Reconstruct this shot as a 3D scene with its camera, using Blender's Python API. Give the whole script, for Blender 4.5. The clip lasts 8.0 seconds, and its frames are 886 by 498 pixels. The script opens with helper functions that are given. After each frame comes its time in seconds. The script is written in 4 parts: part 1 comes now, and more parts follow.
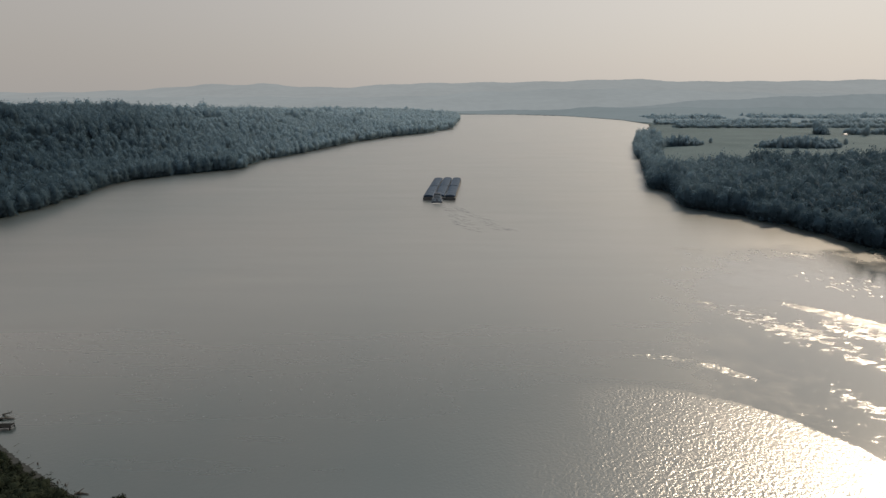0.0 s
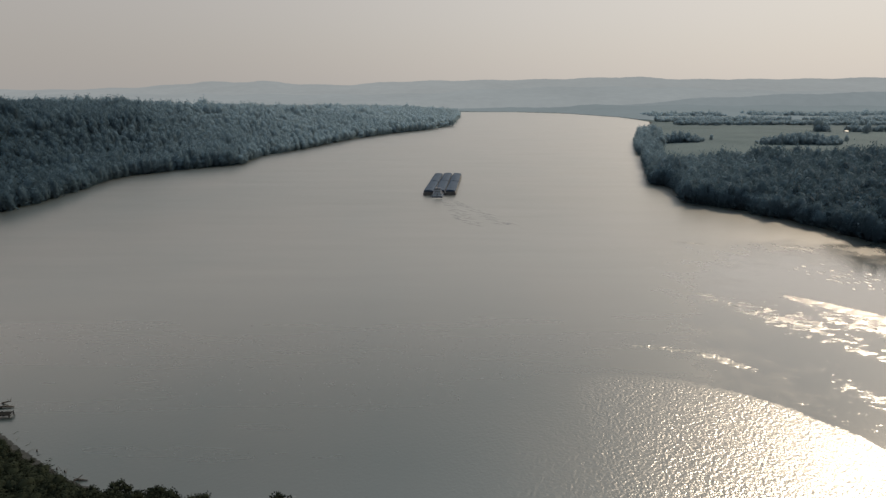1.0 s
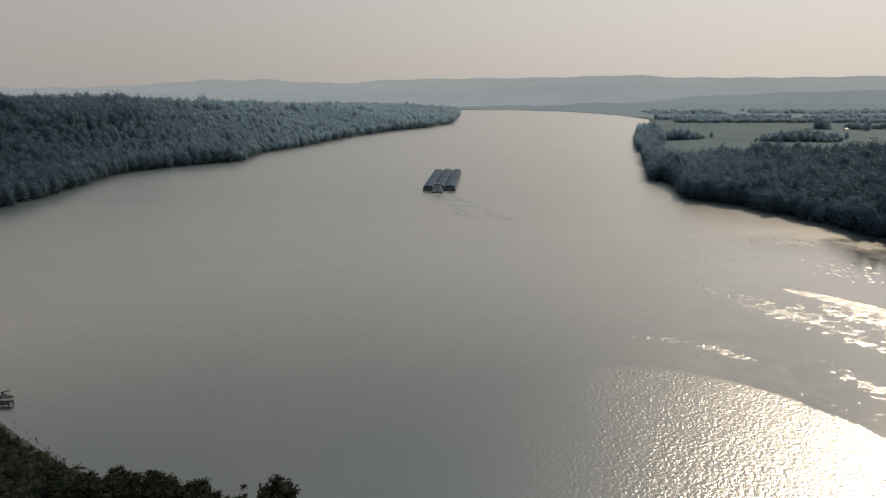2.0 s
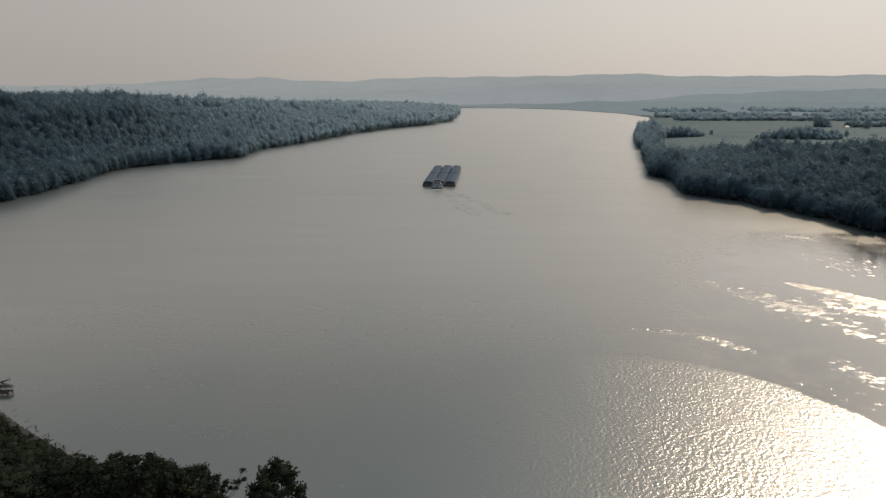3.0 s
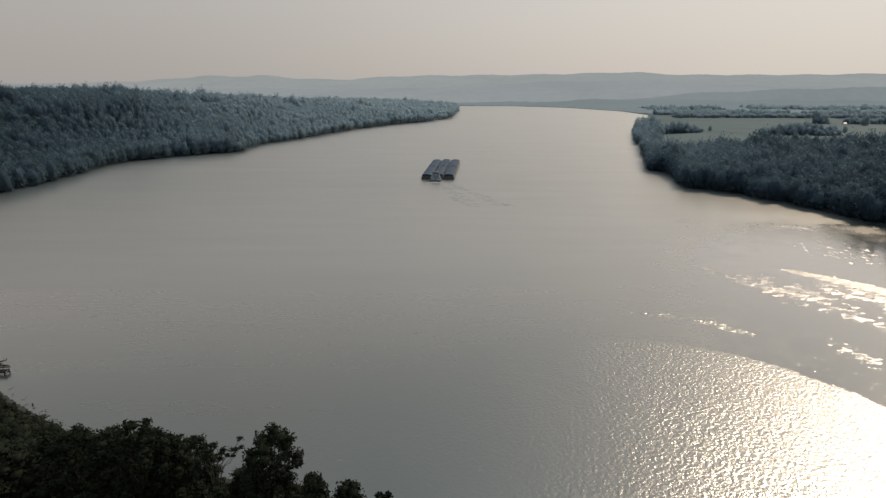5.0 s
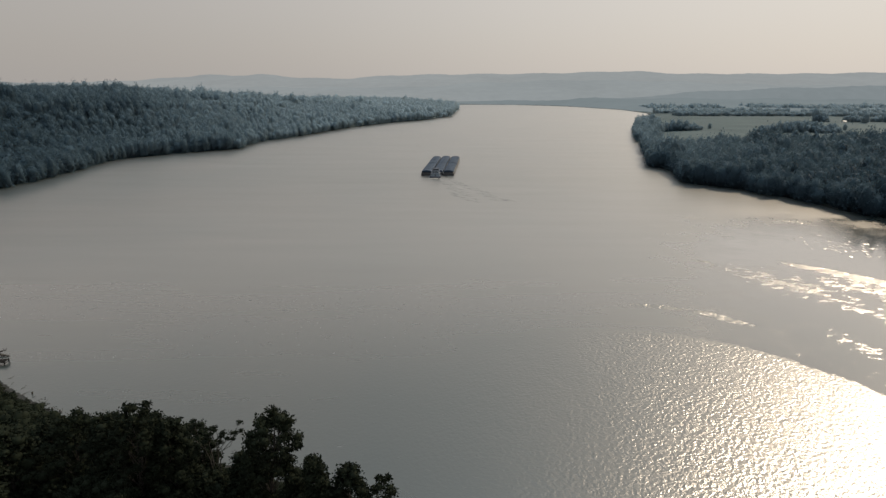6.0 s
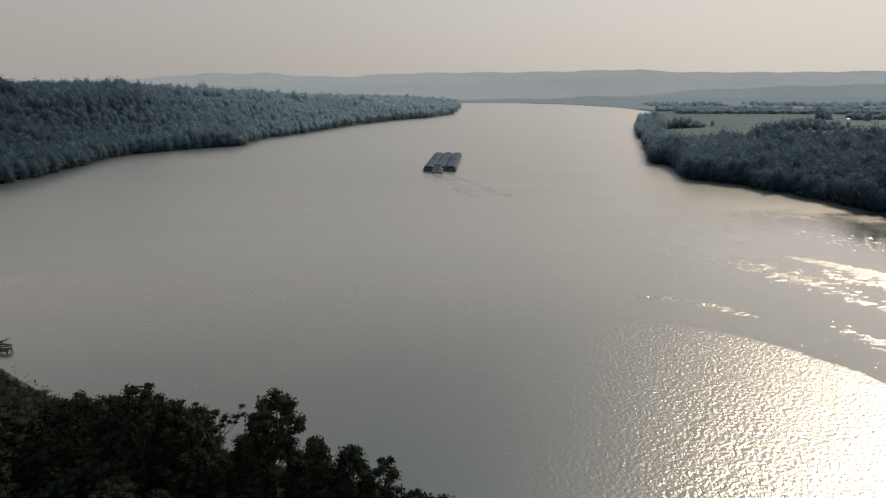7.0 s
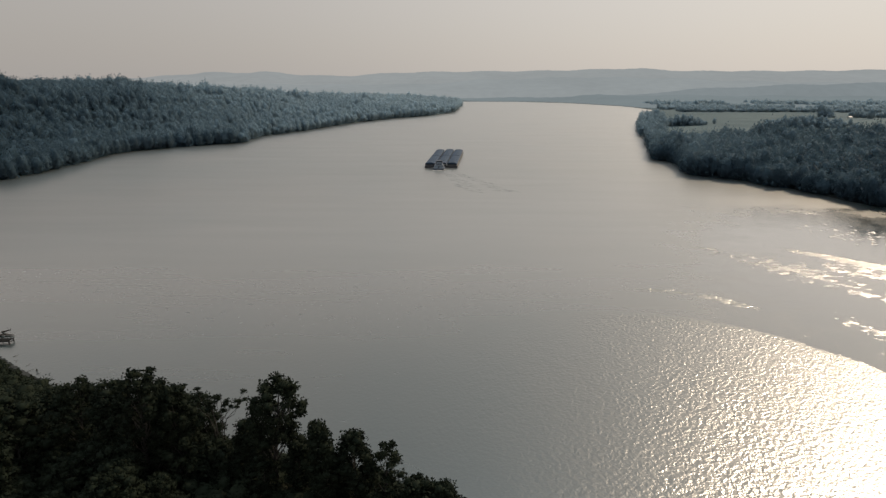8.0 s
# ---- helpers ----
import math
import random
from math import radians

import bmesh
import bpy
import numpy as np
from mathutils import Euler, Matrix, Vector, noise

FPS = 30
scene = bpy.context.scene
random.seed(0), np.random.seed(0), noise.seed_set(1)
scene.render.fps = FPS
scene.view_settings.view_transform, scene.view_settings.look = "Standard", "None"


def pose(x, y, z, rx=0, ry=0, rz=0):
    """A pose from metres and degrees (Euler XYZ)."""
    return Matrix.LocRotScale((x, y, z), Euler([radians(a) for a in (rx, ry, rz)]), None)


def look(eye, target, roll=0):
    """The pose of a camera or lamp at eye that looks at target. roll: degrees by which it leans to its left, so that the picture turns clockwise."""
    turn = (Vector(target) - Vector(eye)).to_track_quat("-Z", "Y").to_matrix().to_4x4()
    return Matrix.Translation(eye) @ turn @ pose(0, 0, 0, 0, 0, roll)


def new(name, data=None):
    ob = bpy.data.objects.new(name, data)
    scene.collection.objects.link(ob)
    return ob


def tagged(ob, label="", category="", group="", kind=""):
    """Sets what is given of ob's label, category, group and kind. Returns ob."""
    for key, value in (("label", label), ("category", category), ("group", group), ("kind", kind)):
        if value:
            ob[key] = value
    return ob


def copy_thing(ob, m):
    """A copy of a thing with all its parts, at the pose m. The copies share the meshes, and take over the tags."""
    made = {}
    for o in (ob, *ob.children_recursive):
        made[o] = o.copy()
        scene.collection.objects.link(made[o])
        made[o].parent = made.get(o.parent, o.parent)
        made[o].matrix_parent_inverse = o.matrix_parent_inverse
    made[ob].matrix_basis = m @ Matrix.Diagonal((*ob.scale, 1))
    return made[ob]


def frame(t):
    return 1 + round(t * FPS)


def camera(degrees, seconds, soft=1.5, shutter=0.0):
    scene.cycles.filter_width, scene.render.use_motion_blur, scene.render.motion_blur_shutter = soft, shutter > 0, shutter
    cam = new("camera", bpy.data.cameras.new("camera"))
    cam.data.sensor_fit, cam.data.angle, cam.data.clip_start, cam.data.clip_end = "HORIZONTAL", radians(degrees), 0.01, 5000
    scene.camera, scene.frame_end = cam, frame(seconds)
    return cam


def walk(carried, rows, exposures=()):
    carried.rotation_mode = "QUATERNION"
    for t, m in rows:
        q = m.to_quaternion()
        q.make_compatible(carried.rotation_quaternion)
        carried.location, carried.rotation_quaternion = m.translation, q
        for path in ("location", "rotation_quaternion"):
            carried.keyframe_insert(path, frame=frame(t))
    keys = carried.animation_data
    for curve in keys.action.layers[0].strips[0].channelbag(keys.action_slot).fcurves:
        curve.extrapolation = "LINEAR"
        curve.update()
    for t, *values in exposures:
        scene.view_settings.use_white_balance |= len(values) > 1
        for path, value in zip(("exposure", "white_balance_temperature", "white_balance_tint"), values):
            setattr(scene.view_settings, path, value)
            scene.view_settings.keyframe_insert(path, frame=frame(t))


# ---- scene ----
# ---------------------------------------------------------------- camera
cam = camera(76.2, 8.0, soft=1.4)
ROWS = [
    (0.0, 0.00, 0.00, 105.50, 0.00, -15.70, 0.00),
    (0.5, 0.08, -0.20, 103.90, 0.02, -15.81, 0.02),
    (1.0, 0.18, -0.48, 102.34, 0.04, -15.88, 0.05),
    (1.5, 0.25, -0.82, 100.85, 0.03, -15.94, 0.07),
    (3.0, 0.42, -1.97, 96.39, 0.02, -16.12, 0.13),
    (3.5, 0.52, -2.39, 94.89, -0.04, -16.14, 0.13),
    (4.0, 0.57, -2.81, 93.43, -0.04, -16.17, 0.16),
    (4.5, 0.67, -3.20, 91.89, -0.09, -16.19, 0.21),
    (6.0, 0.72, -4.39, 87.18, -0.12, -16.25, 0.21),
    (6.5, 0.60, -4.71, 85.68, -0.02, -16.32, 0.20),
    (7.0, 0.54, -4.98, 84.20, 0.06, -16.36, 0.22),
    (7.5, 0.47, -5.27, 82.72, 0.12, -16.42, 0.21),
    (8.0, 0.45, -5.52, 81.29, 0.21, -16.42, 0.20),
]
walk(cam, [(t, pose(x, y, z, 90 + pitch, 0, yaw) @ pose(0, 0, 0, 0, 0, roll)) for t, x, y, z, yaw, pitch, roll in ROWS],
     exposures=[(0.0, 0.0), (8.0, 0.0)])

# ---------------------------------------------------------------- light
SUN_ELEVATION, SUN_AZIMUTH = 39.0, 46.5      # degrees; azimuth from +y towards +x
world = bpy.data.worlds.new("hazy_evening_sky")
scene.world = world
world.use_nodes = True
wn = world.node_tree
wn.nodes.clear()
w_out = wn.nodes.new("ShaderNodeOutputWorld")
w_add = wn.nodes.new("ShaderNodeAddShader")
w_sky = wn.nodes.new("ShaderNodeTexSky")
w_sky.sky_type = "NISHITA"
w_sky.sun_disc = False
w_sky.sun_elevation = radians(SUN_ELEVATION)
w_sky.sun_rotation = radians(SUN_AZIMUTH)
w_sky.air_density, w_sky.dust_density, w_sky.ozone_density = 1.5, 2.0, 1.5
w_bg = wn.nodes.new("ShaderNodeBackground")
w_bg.inputs["Strength"].default_value = 0.008
# thick haze over the whole sky: dim horizon, brighter band, darker band, bright zenith
w_co = wn.nodes.new("ShaderNodeTexCoord")
w_sep = wn.nodes.new("ShaderNodeSeparateXYZ")
w_ramp = wn.nodes.new("ShaderNodeValToRGB")
w_ramp.color_ramp.interpolation = "EASE"
w_ramp.color_ramp.elements.new(0.5)
w_ramp.color_ramp.elements.new(0.6)
w_ramp.color_ramp.elements.new(0.7)
for e, (at, col) in zip(w_ramp.color_ramp.elements, [(0.03, (0.366, 0.342, 0.324)), (0.14, (0.384, 0.358, 0.340)), (0.28, (0.635, 0.568, 0.516)), (0.62, (0.205, 0.240, 0.254)), (1.0, (1.30, 1.50, 1.66))]):
    e.position, e.color = at, (*col, 1)
w_haze = wn.nodes.new("ShaderNodeBackground")
w_haze.inputs["Strength"].default_value = 1.0
# the broad bright aureole that haze makes round the sun
ce = math.cos(radians(SUN_ELEVATION))
sun_way = Vector((math.sin(radians(SUN_AZIMUTH)) * ce, math.cos(radians(SUN_AZIMUTH)) * ce, math.sin(radians(SUN_ELEVATION))))
w_dot = wn.nodes.new("ShaderNodeVectorMath")
w_dot.operation = "DOT_PRODUCT"
w_dot.inputs[1].default_value = sun_way
w_pow = wn.nodes.new("ShaderNodeMath")
w_pow.operation, w_pow.use_clamp = "POWER", True
w_pow.inputs[1].default_value = 2.0
w_pos = wn.nodes.new("ShaderNodeMath")
w_pos.operation = "MAXIMUM"
w_pos.inputs[1].default_value = 0.0
w_gain = wn.nodes.new("ShaderNodeMath")
w_gain.operation = "MULTIPLY"
w_gain.inputs[1].default_value = 0.365
w_glow = wn.nodes.new("ShaderNodeBackground")
w_glow.inputs["Color"].default_value = (1.0, 0.93, 0.84, 1)
w_both = wn.nodes.new("ShaderNodeAddShader")
wn.links.new(w_co.outputs["Generated"], w_dot.inputs[0])
wn.links.new(w_dot.outputs["Value"], w_pos.inputs[0])
wn.links.new(w_pos.outputs[0], w_pow.inputs[0])
wn.links.new(w_pow.outputs[0], w_gain.inputs[0])
wn.links.new(w_gain.outputs[0], w_glow.inputs["Strength"])
wn.links.new(w_co.outputs["Generated"], w_sep.inputs[0])
wn.links.new(w_sep.outputs["Z"], w_ramp.inputs[0])
wn.links.new(w_ramp.outputs[0], w_haze.inputs["Color"])
wn.links.new(w_sky.outputs[0], w_bg.inputs["Color"])
wn.links.new(w_bg.outputs[0], w_add.inputs[0])
wn.links.new(w_haze.outputs[0], w_add.inputs[1])
wn.links.new(w_add.outputs[0], w_both.inputs[0])
wn.links.new(w_glow.outputs[0], w_both.inputs[1])
wn.links.new(w_both.outputs[0], w_out.inputs[0])

sun = new("sun", bpy.data.lights.new("sun", "SUN"))
sun.data.energy, sun.data.angle, sun.data.color = 3.4, radians(0.6), (1.0, 0.80, 0.58)
sun.matrix_world = look(sun_way * 900, (0, 0, 0))


# ---------------------------------------------------------------- materials
def material(name):
    mat = bpy.data.materials.new(name)
    mat.use_nodes = True
    nt = mat.node_tree
    return mat, nt, nt.nodes["Principled BSDF"]


def noise_tex(nt, vec, scale, detail=3.0, rough=0.55):
    n = nt.nodes.new("ShaderNodeTexNoise")
    n.inputs["Scale"].default_value, n.inputs["Detail"].default_value, n.inputs["Roughness"].default_value = scale, detail, rough
    if vec is not None:
        nt.links.new(vec, n.inputs["Vector"])
    return n.outputs["Fac"]


def ramp(nt, fac, stops):
    r = nt.nodes.new("ShaderNodeValToRGB")
    while len(r.color_ramp.elements) < len(stops):
        r.color_ramp.elements.new(0.5)
    for e, (at, col) in zip(r.color_ramp.elements, stops):
        e.position, e.color = at, (*col, 1)
    nt.links.new(fac, r.inputs["Fac"])
    return r.outputs["Color"]


def maths(nt, op, a, b=None, clamp=False):
    n = nt.nodes.new("ShaderNodeMath")
    n.operation, n.use_clamp = op, clamp
    for socket, value in zip(n.inputs, (a, b)):
        if value is None:
            continue
        if isinstance(value, (int, float)):
            socket.default_value = value
        else:
            nt.links.new(value, socket)
    return n.outputs[0]


def mixed(nt, fac, a, b, mode="MIX"):
    n = nt.nodes.new("ShaderNodeMix")
    n.data_type, n.blend_type = "RGBA", mode
    for socket, value in ((n.inputs[0], fac), (n.inputs[6], a), (n.inputs[7], b)):
        if isinstance(value, tuple):
            socket.default_value = (*value, 1)
        elif isinstance(value, (int, float)):
            socket.default_value = value
        else:
            nt.links.new(value, socket)
    return n.outputs[2]


def position(nt):
    return nt.nodes.new("ShaderNodeNewGeometry").outputs["Position"]


def foliage(name, dark, light, through_light=0.15, rough=0.6, haze_sheen=0.0, gaps=0.0, soft=0.0):
    """Leaves: two greens mixed by clump and by island, a little light passing through."""
    mat, nt, bsdf = material(name)
    geo = nt.nodes.new("ShaderNodeNewGeometry")
    info = nt.nodes.new("ShaderNodeObjectInfo")
    big = noise_tex(nt, geo.outputs["Position"], 0.045, 3)
    fine = noise_tex(nt, geo.outputs["Position"], 0.9, 2)
    f = maths(nt, "ADD", maths(nt, "MULTIPLY", big, 0.7), maths(nt, "MULTIPLY", fine, 0.35))
    f = maths(nt, "ADD", f, maths(nt, "MULTIPLY", geo.outputs["Random Per Island"], 0.18))
    f = maths(nt, "ADD", f, maths(nt, "MULTIPLY", info.outputs["Random"], 0.25))
    col = ramp(nt, maths(nt, "MULTIPLY", f, 0.62), [(0.25, dark), (0.75, light)])
    nt.links.new(col, bsdf.inputs["Base Color"])
    bsdf.inputs["Roughness"].default_value = rough
    bsdf.inputs["Specular IOR Level"].default_value = 0.02
    # a bluish sheen at a slant, added to lift the leaves as haze would
    bsdf.inputs["Sheen Weight"].default_value, bsdf.inputs["Sheen Roughness"].default_value = haze_sheen, 0.5
    bsdf.inputs["Sheen Tint"].default_value = (0.66, 0.86, 1.0, 1)
    if soft:
        # normals tilted upward to even out the shading, as haze would
        up = nt.nodes.new("ShaderNodeMix")
        up.data_type = "VECTOR"
        up.inputs[0].default_value = soft
        nt.links.new(geo.outputs["Normal"], up.inputs[4])
        up.inputs[5].default_value = (0, 0, 1)
        level = nt.nodes.new("ShaderNodeVectorMath")
        level.operation = "NORMALIZE"
        nt.links.new(up.outputs[1], level.inputs[0])
        nt.links.new(level.outputs[0], bsdf.inputs["Normal"])
    if through_light:
        tr = nt.nodes.new("ShaderNodeBsdfTranslucent")
        nt.links.new(col, tr.inputs["Color"])
        mx = nt.nodes.new("ShaderNodeMixShader")
        mx.inputs[0].default_value = through_light
        nt.links.new(bsdf.outputs[0], mx.inputs[1])
        nt.links.new(tr.outputs[0], mx.inputs[2])
        nt.links.new(mx.outputs[0], nt.nodes["Material Output"].inputs["Surface"])
        if gaps:
            # the light that slips between the small leaves of a spray
            clear = nt.nodes.new("ShaderNodeBsdfTransparent")
            thin = nt.nodes.new("ShaderNodeMixShader")
            thin.inputs[0].default_value = gaps
            nt.links.new(mx.outputs[0], thin.inputs[1])
            nt.links.new(clear.outputs[0], thin.inputs[2])
            nt.links.new(thin.outputs[0], nt.nodes["Material Output"].inputs["Surface"])
    return mat


def plain(name, col, rough=0.6, metal=0.0, vary=0.25, scale=1.5, bump=0.0, gloss=0.5):
    """A painted, wooden or metal surface with grime at two scales."""
    mat, nt, bsdf = material(name)
    pos = position(nt)
    f = maths(nt, "ADD", maths(nt, "MULTIPLY", noise_tex(nt, pos, scale, 4), 0.6), maths(nt, "MULTIPLY", noise_tex(nt, pos, scale * 9, 2), 0.4))
    lo, hi = tuple(c * (1 - vary) for c in col), tuple(min(1, c * (1 + vary)) for c in col)
    nt.links.new(ramp(nt, f, [(0.3, lo), (0.7, hi)]), bsdf.inputs["Base Color"])
    bsdf.inputs["Roughness"].default_value, bsdf.inputs["Metallic"].default_value = rough, metal
    bsdf.inputs["Specular IOR Level"].default_value = gloss
    if bump:
        b = nt.nodes.new("ShaderNodeBump")
        b.inputs["Distance"].default_value = bump
        nt.links.new(f, b.inputs["Height"])
        nt.links.new(b.outputs[0], bsdf.inputs["Normal"])
    return mat


M_NEAR = foliage("oak_hazed_leaves", (0.0098, 0.0130, 0.0094), (0.0160, 0.0200, 0.0122), 0.08)
# woods of the banks: distance haze put into leaf colour, paler and bluer by step
WOOD_HAZE_STEPS = ["maple", "oak", "ash", "elm", "sycamore", "willow", "silver_maple", "poplar"]
LEAST_HAZED, MOST_HAZED = (0.031, 0.056, 0.077), (0.230, 0.312, 0.366)
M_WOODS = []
for k, kind in enumerate(WOOD_HAZE_STEPS):
    tone = tuple(a * (b / a) ** ((k / 7) ** 0.75) for a, b in zip(LEAST_HAZED, MOST_HAZED))
    M_WOODS.append(foliage(kind + "_hazed_leaves", tuple(0.93 * c for c in tone), tuple(1.07 * c for c in tone), 0.5, haze_sheen=0.10, gaps=0.2, soft=0.75))
M_BARK = plain("bark", (0.030, 0.026, 0.022), 0.9, vary=0.4, scale=3, bump=0.03)
M_STEEL = plain("weathered_hull_steel", (0.045, 0.045, 0.048), 0.55, vary=0.4, scale=0.4)
M_COVER = plain("barge_cover_fibreglass", (0.029, 0.047, 0.074), 0.8, vary=0.2, scale=0.3, gloss=0.15)
# side decks: the bright lines along the barge seams are put into this colour
M_DECK = plain("deck_plate_highlight", (0.26, 0.25, 0.24), 0.6, vary=0.4, scale=0.5)
M_WHITE = plain("white_boat_paint", (0.24, 0.29, 0.34), 0.45, vary=0.12, scale=0.8)
M_DARK = plain("dark_boat_paint", (0.05, 0.06, 0.08), 0.5, vary=0.3, scale=0.8)
M_WINDOW = plain("dark_window_glass", (0.02, 0.025, 0.03), 0.08, vary=0.1)
M_WOOD = plain("weathered_dock_timber", (0.009, 0.009, 0.009), 0.9, vary=0.35, scale=1.2, bump=0.02, gloss=0.08)
M_DRIFT = plain("driftwood", (0.040, 0.034, 0.028), 0.9, vary=0.4, scale=2, bump=0.02)
M_ROOF = plain("metal_roof", (0.28, 0.28, 0.28), 0.5)
M_HOUSE = plain("white_house_boards", (0.62, 0.62, 0.60), 0.7, vary=0.08)
M_FOAM = plain("wake_foam", (0.19, 0.19, 0.185), 0.8, vary=0.3, scale=1.0)


def ellipse(nt, pos, cx, cy, ax, ay, turn):
    """One inside an oval's middle, falling to nought at its rim."""
    place = nt.nodes.new("ShaderNodeMapping")
    place.vector_type = "TEXTURE"
    place.inputs["Location"].default_value = (cx, cy, 0)
    place.inputs["Rotation"].default_value = (0, 0, radians(turn))
    place.inputs["Scale"].default_value = (ax, ay, 1)
    nt.links.new(pos, place.inputs["Vector"])
    far = nt.nodes.new("ShaderNodeVectorMath")
    far.operation = "LENGTH"
    nt.links.new(place.outputs[0], far.inputs[0])
    return maths(nt, "SUBTRACT", 1.0, far.outputs["Value"], clamp=True)


def stretched(nt, pos, turn, sx, sy):
    m = nt.nodes.new("ShaderNodeMapping")
    m.inputs["Rotation"].default_value = (0, 0, radians(turn))
    m.inputs["Scale"].default_value = (sx, sy, 1)
    nt.links.new(pos, m.inputs["Vector"])
    return m.outputs[0]


def blend(nt, f, a, b):
    """a where f is 0, b where f is 1."""
    return maths(nt, "ADD", maths(nt, "MULTIPLY", maths(nt, "SUBTRACT", 1.0, f), a), maths(nt, "MULTIPLY", f, b))


def water_material():
    mat, nt, bsdf = material("river_water")
    pos = position(nt)
    sep = nt.nodes.new("ShaderNodeSeparateXYZ")
    nt.links.new(pos, sep.inputs[0])
    x, y = sep.outputs["X"], sep.outputs["Y"]
    warp = maths(nt, "SUBTRACT", noise_tex(nt, pos, 0.035, 3), 0.5)
    # wind-ruffled water by the near bank ends along a curved front
    dx = maths(nt, "DIVIDE", maths(nt, "MAXIMUM", maths(nt, "SUBTRACT", x, 55), 0), 78)
    dy = maths(nt, "DIVIDE", maths(nt, "MAXIMUM", maths(nt, "SUBTRACT", y, 120), 0), 69)
    r2 = maths(nt, "ADD", maths(nt, "MULTIPLY", dx, dx), maths(nt, "MULTIPLY", dy, dy))
    r2 = maths(nt, "ADD", r2, maths(nt, "MULTIPLY", warp, 0.22))
    r2 = maths(nt, "ADD", r2, maths(nt, "MULTIPLY", maths(nt, "SUBTRACT", noise_tex(nt, pos, 0.45, 2), 0.5), 0.10))
    sharp = maths(nt, "ADD", maths(nt, "MULTIPLY", maths(nt, "DIVIDE", maths(nt, "SUBTRACT", x, 45), 55, clamp=True), 13), 0.8)
    ruffled = maths(nt, "MULTIPLY", maths(nt, "SUBTRACT", 1.06, r2), sharp, clamp=True)
    ruffled = maths(nt, "MULTIPLY", ruffled, maths(nt, "ADD", maths(nt, "MULTIPLY", maths(nt, "DIVIDE", maths(nt, "ADD", x, 8), 72, clamp=True), 0.85), 0.15))
    # cat's paws on the calm reach: torn flecks of ripples, long ruffled streaks, scattered points
    flecks = 0.0
    for oval in ((160, 238, 52, 21, -56), (188, 236, 34, 20, -50), (147, 176, 20, 7, -78), (137, 272, 12, 5, -35), (170, 208, 18, 8, -60)):
        flecks = maths(nt, "MAXIMUM", flecks, ellipse(nt, pos, *oval))
    drawn = stretched(nt, pos, 14, 0.15, 0.30)
    torn = maths(nt, "ADD", maths(nt, "MULTIPLY", flecks, 0.23), maths(nt, "SUBTRACT", noise_tex(nt, drawn, 1.0, 4, 0.62), 0.645))
    flecks = maths(nt, "MULTIPLY", maths(nt, "MULTIPLY", torn, 16.0, clamp=True), maths(nt, "MULTIPLY", flecks, 5, clamp=True))
    streaks = 0.0
    for oval in ((203, 241, 52, 8, -49), (185, 262, 20, 6, -40), (110, 200, 15, 4.2, -45), (90, 211, 16, 3.0, -14), (172, 374, 22, 3, -20), (235, 362, 14, 2.5, -30)):
        streaks = maths(nt, "MAXIMUM", streaks, ellipse(nt, pos, *oval))
    streaks = maths(nt, "MULTIPLY", maths(nt, "ADD", maths(nt, "MULTIPLY", streaks, 1.5), maths(nt, "MULTIPLY", maths(nt, "SUBTRACT", noise_tex(nt, drawn, 1.6, 3, 0.65), 0.62), 2.2)), 2.4, clamp=True)
    dots = ellipse(nt, pos, 228, 303, 34, 27, -40)
    dots = maths(nt, "MULTIPLY", maths(nt, "ADD", maths(nt, "MULTIPLY", dots, 0.14), maths(nt, "SUBTRACT", noise_tex(nt, stretched(nt, pos, 0, 0.42, 0.20), 1.0, 0.0), 0.73)), maths(nt, "MULTIPLY", dots, 60), clamp=True)
    paws = maths(nt, "MAXIMUM", maths(nt, "MAXIMUM", flecks, streaks), dots)
    broad = noise_tex(nt, pos, 0.012, 3)
    reach = maths(nt, "ADD", maths(nt, "MULTIPLY", maths(nt, "DIVIDE", maths(nt, "SUBTRACT", y, 300), 450, clamp=True), 0.8), 0.05)
    amount = maths(nt, "ADD", maths(nt, "MULTIPLY", maths(nt, "MAXIMUM", ruffled, paws), 0.88), maths(nt, "MULTIPLY", broad, reach))
    waves = stretched(nt, pos, -24, 0.62, 0.62)
    ripple = maths(nt, "SUBTRACT", noise_tex(nt, waves, 1.45, 2.0, 0.55), 0.5)
    swell = maths(nt, "SUBTRACT", noise_tex(nt, waves, 0.36, 2, 0.5), 0.5)
    h = maths(nt, "ADD", ripple, maths(nt, "MULTIPLY", swell, maths(nt, "ADD", maths(nt, "MULTIPLY", paws, 2.8), 0.5)))
    h = maths(nt, "MULTIPLY", h, amount)
    bump = nt.nodes.new("ShaderNodeBump")
    bump.inputs["Strength"].default_value, bump.inputs["Distance"].default_value = 1.0, 0.27
    nt.links.new(h, bump.inputs["Height"])
    nt.links.new(bump.outputs[0], bsdf.inputs["Normal"])
    nt.links.new(bump.outputs[0], bsdf.inputs["Coat Normal"])
    bsdf.inputs["Coat Weight"].default_value = 1.0
    # silt drifts in broad warm clouds
    silt = noise_tex(nt, stretched(nt, pos, 25, 1.0, 0.55), 0.011, 4)
    nt.links.new(ramp(nt, silt, [(0.3, (0.008, 0.020, 0.021)), (0.7, (0.026, 0.030, 0.027))]), bsdf.inputs["Base Color"])
    # a faint breeze dulls the whole reach, more so far out, but for one glassy slick on the right
    drift = maths(nt, "MULTIPLY", maths(nt, "SUBTRACT", noise_tex(nt, pos, 0.045, 5, 0.7), 0.5), 130)
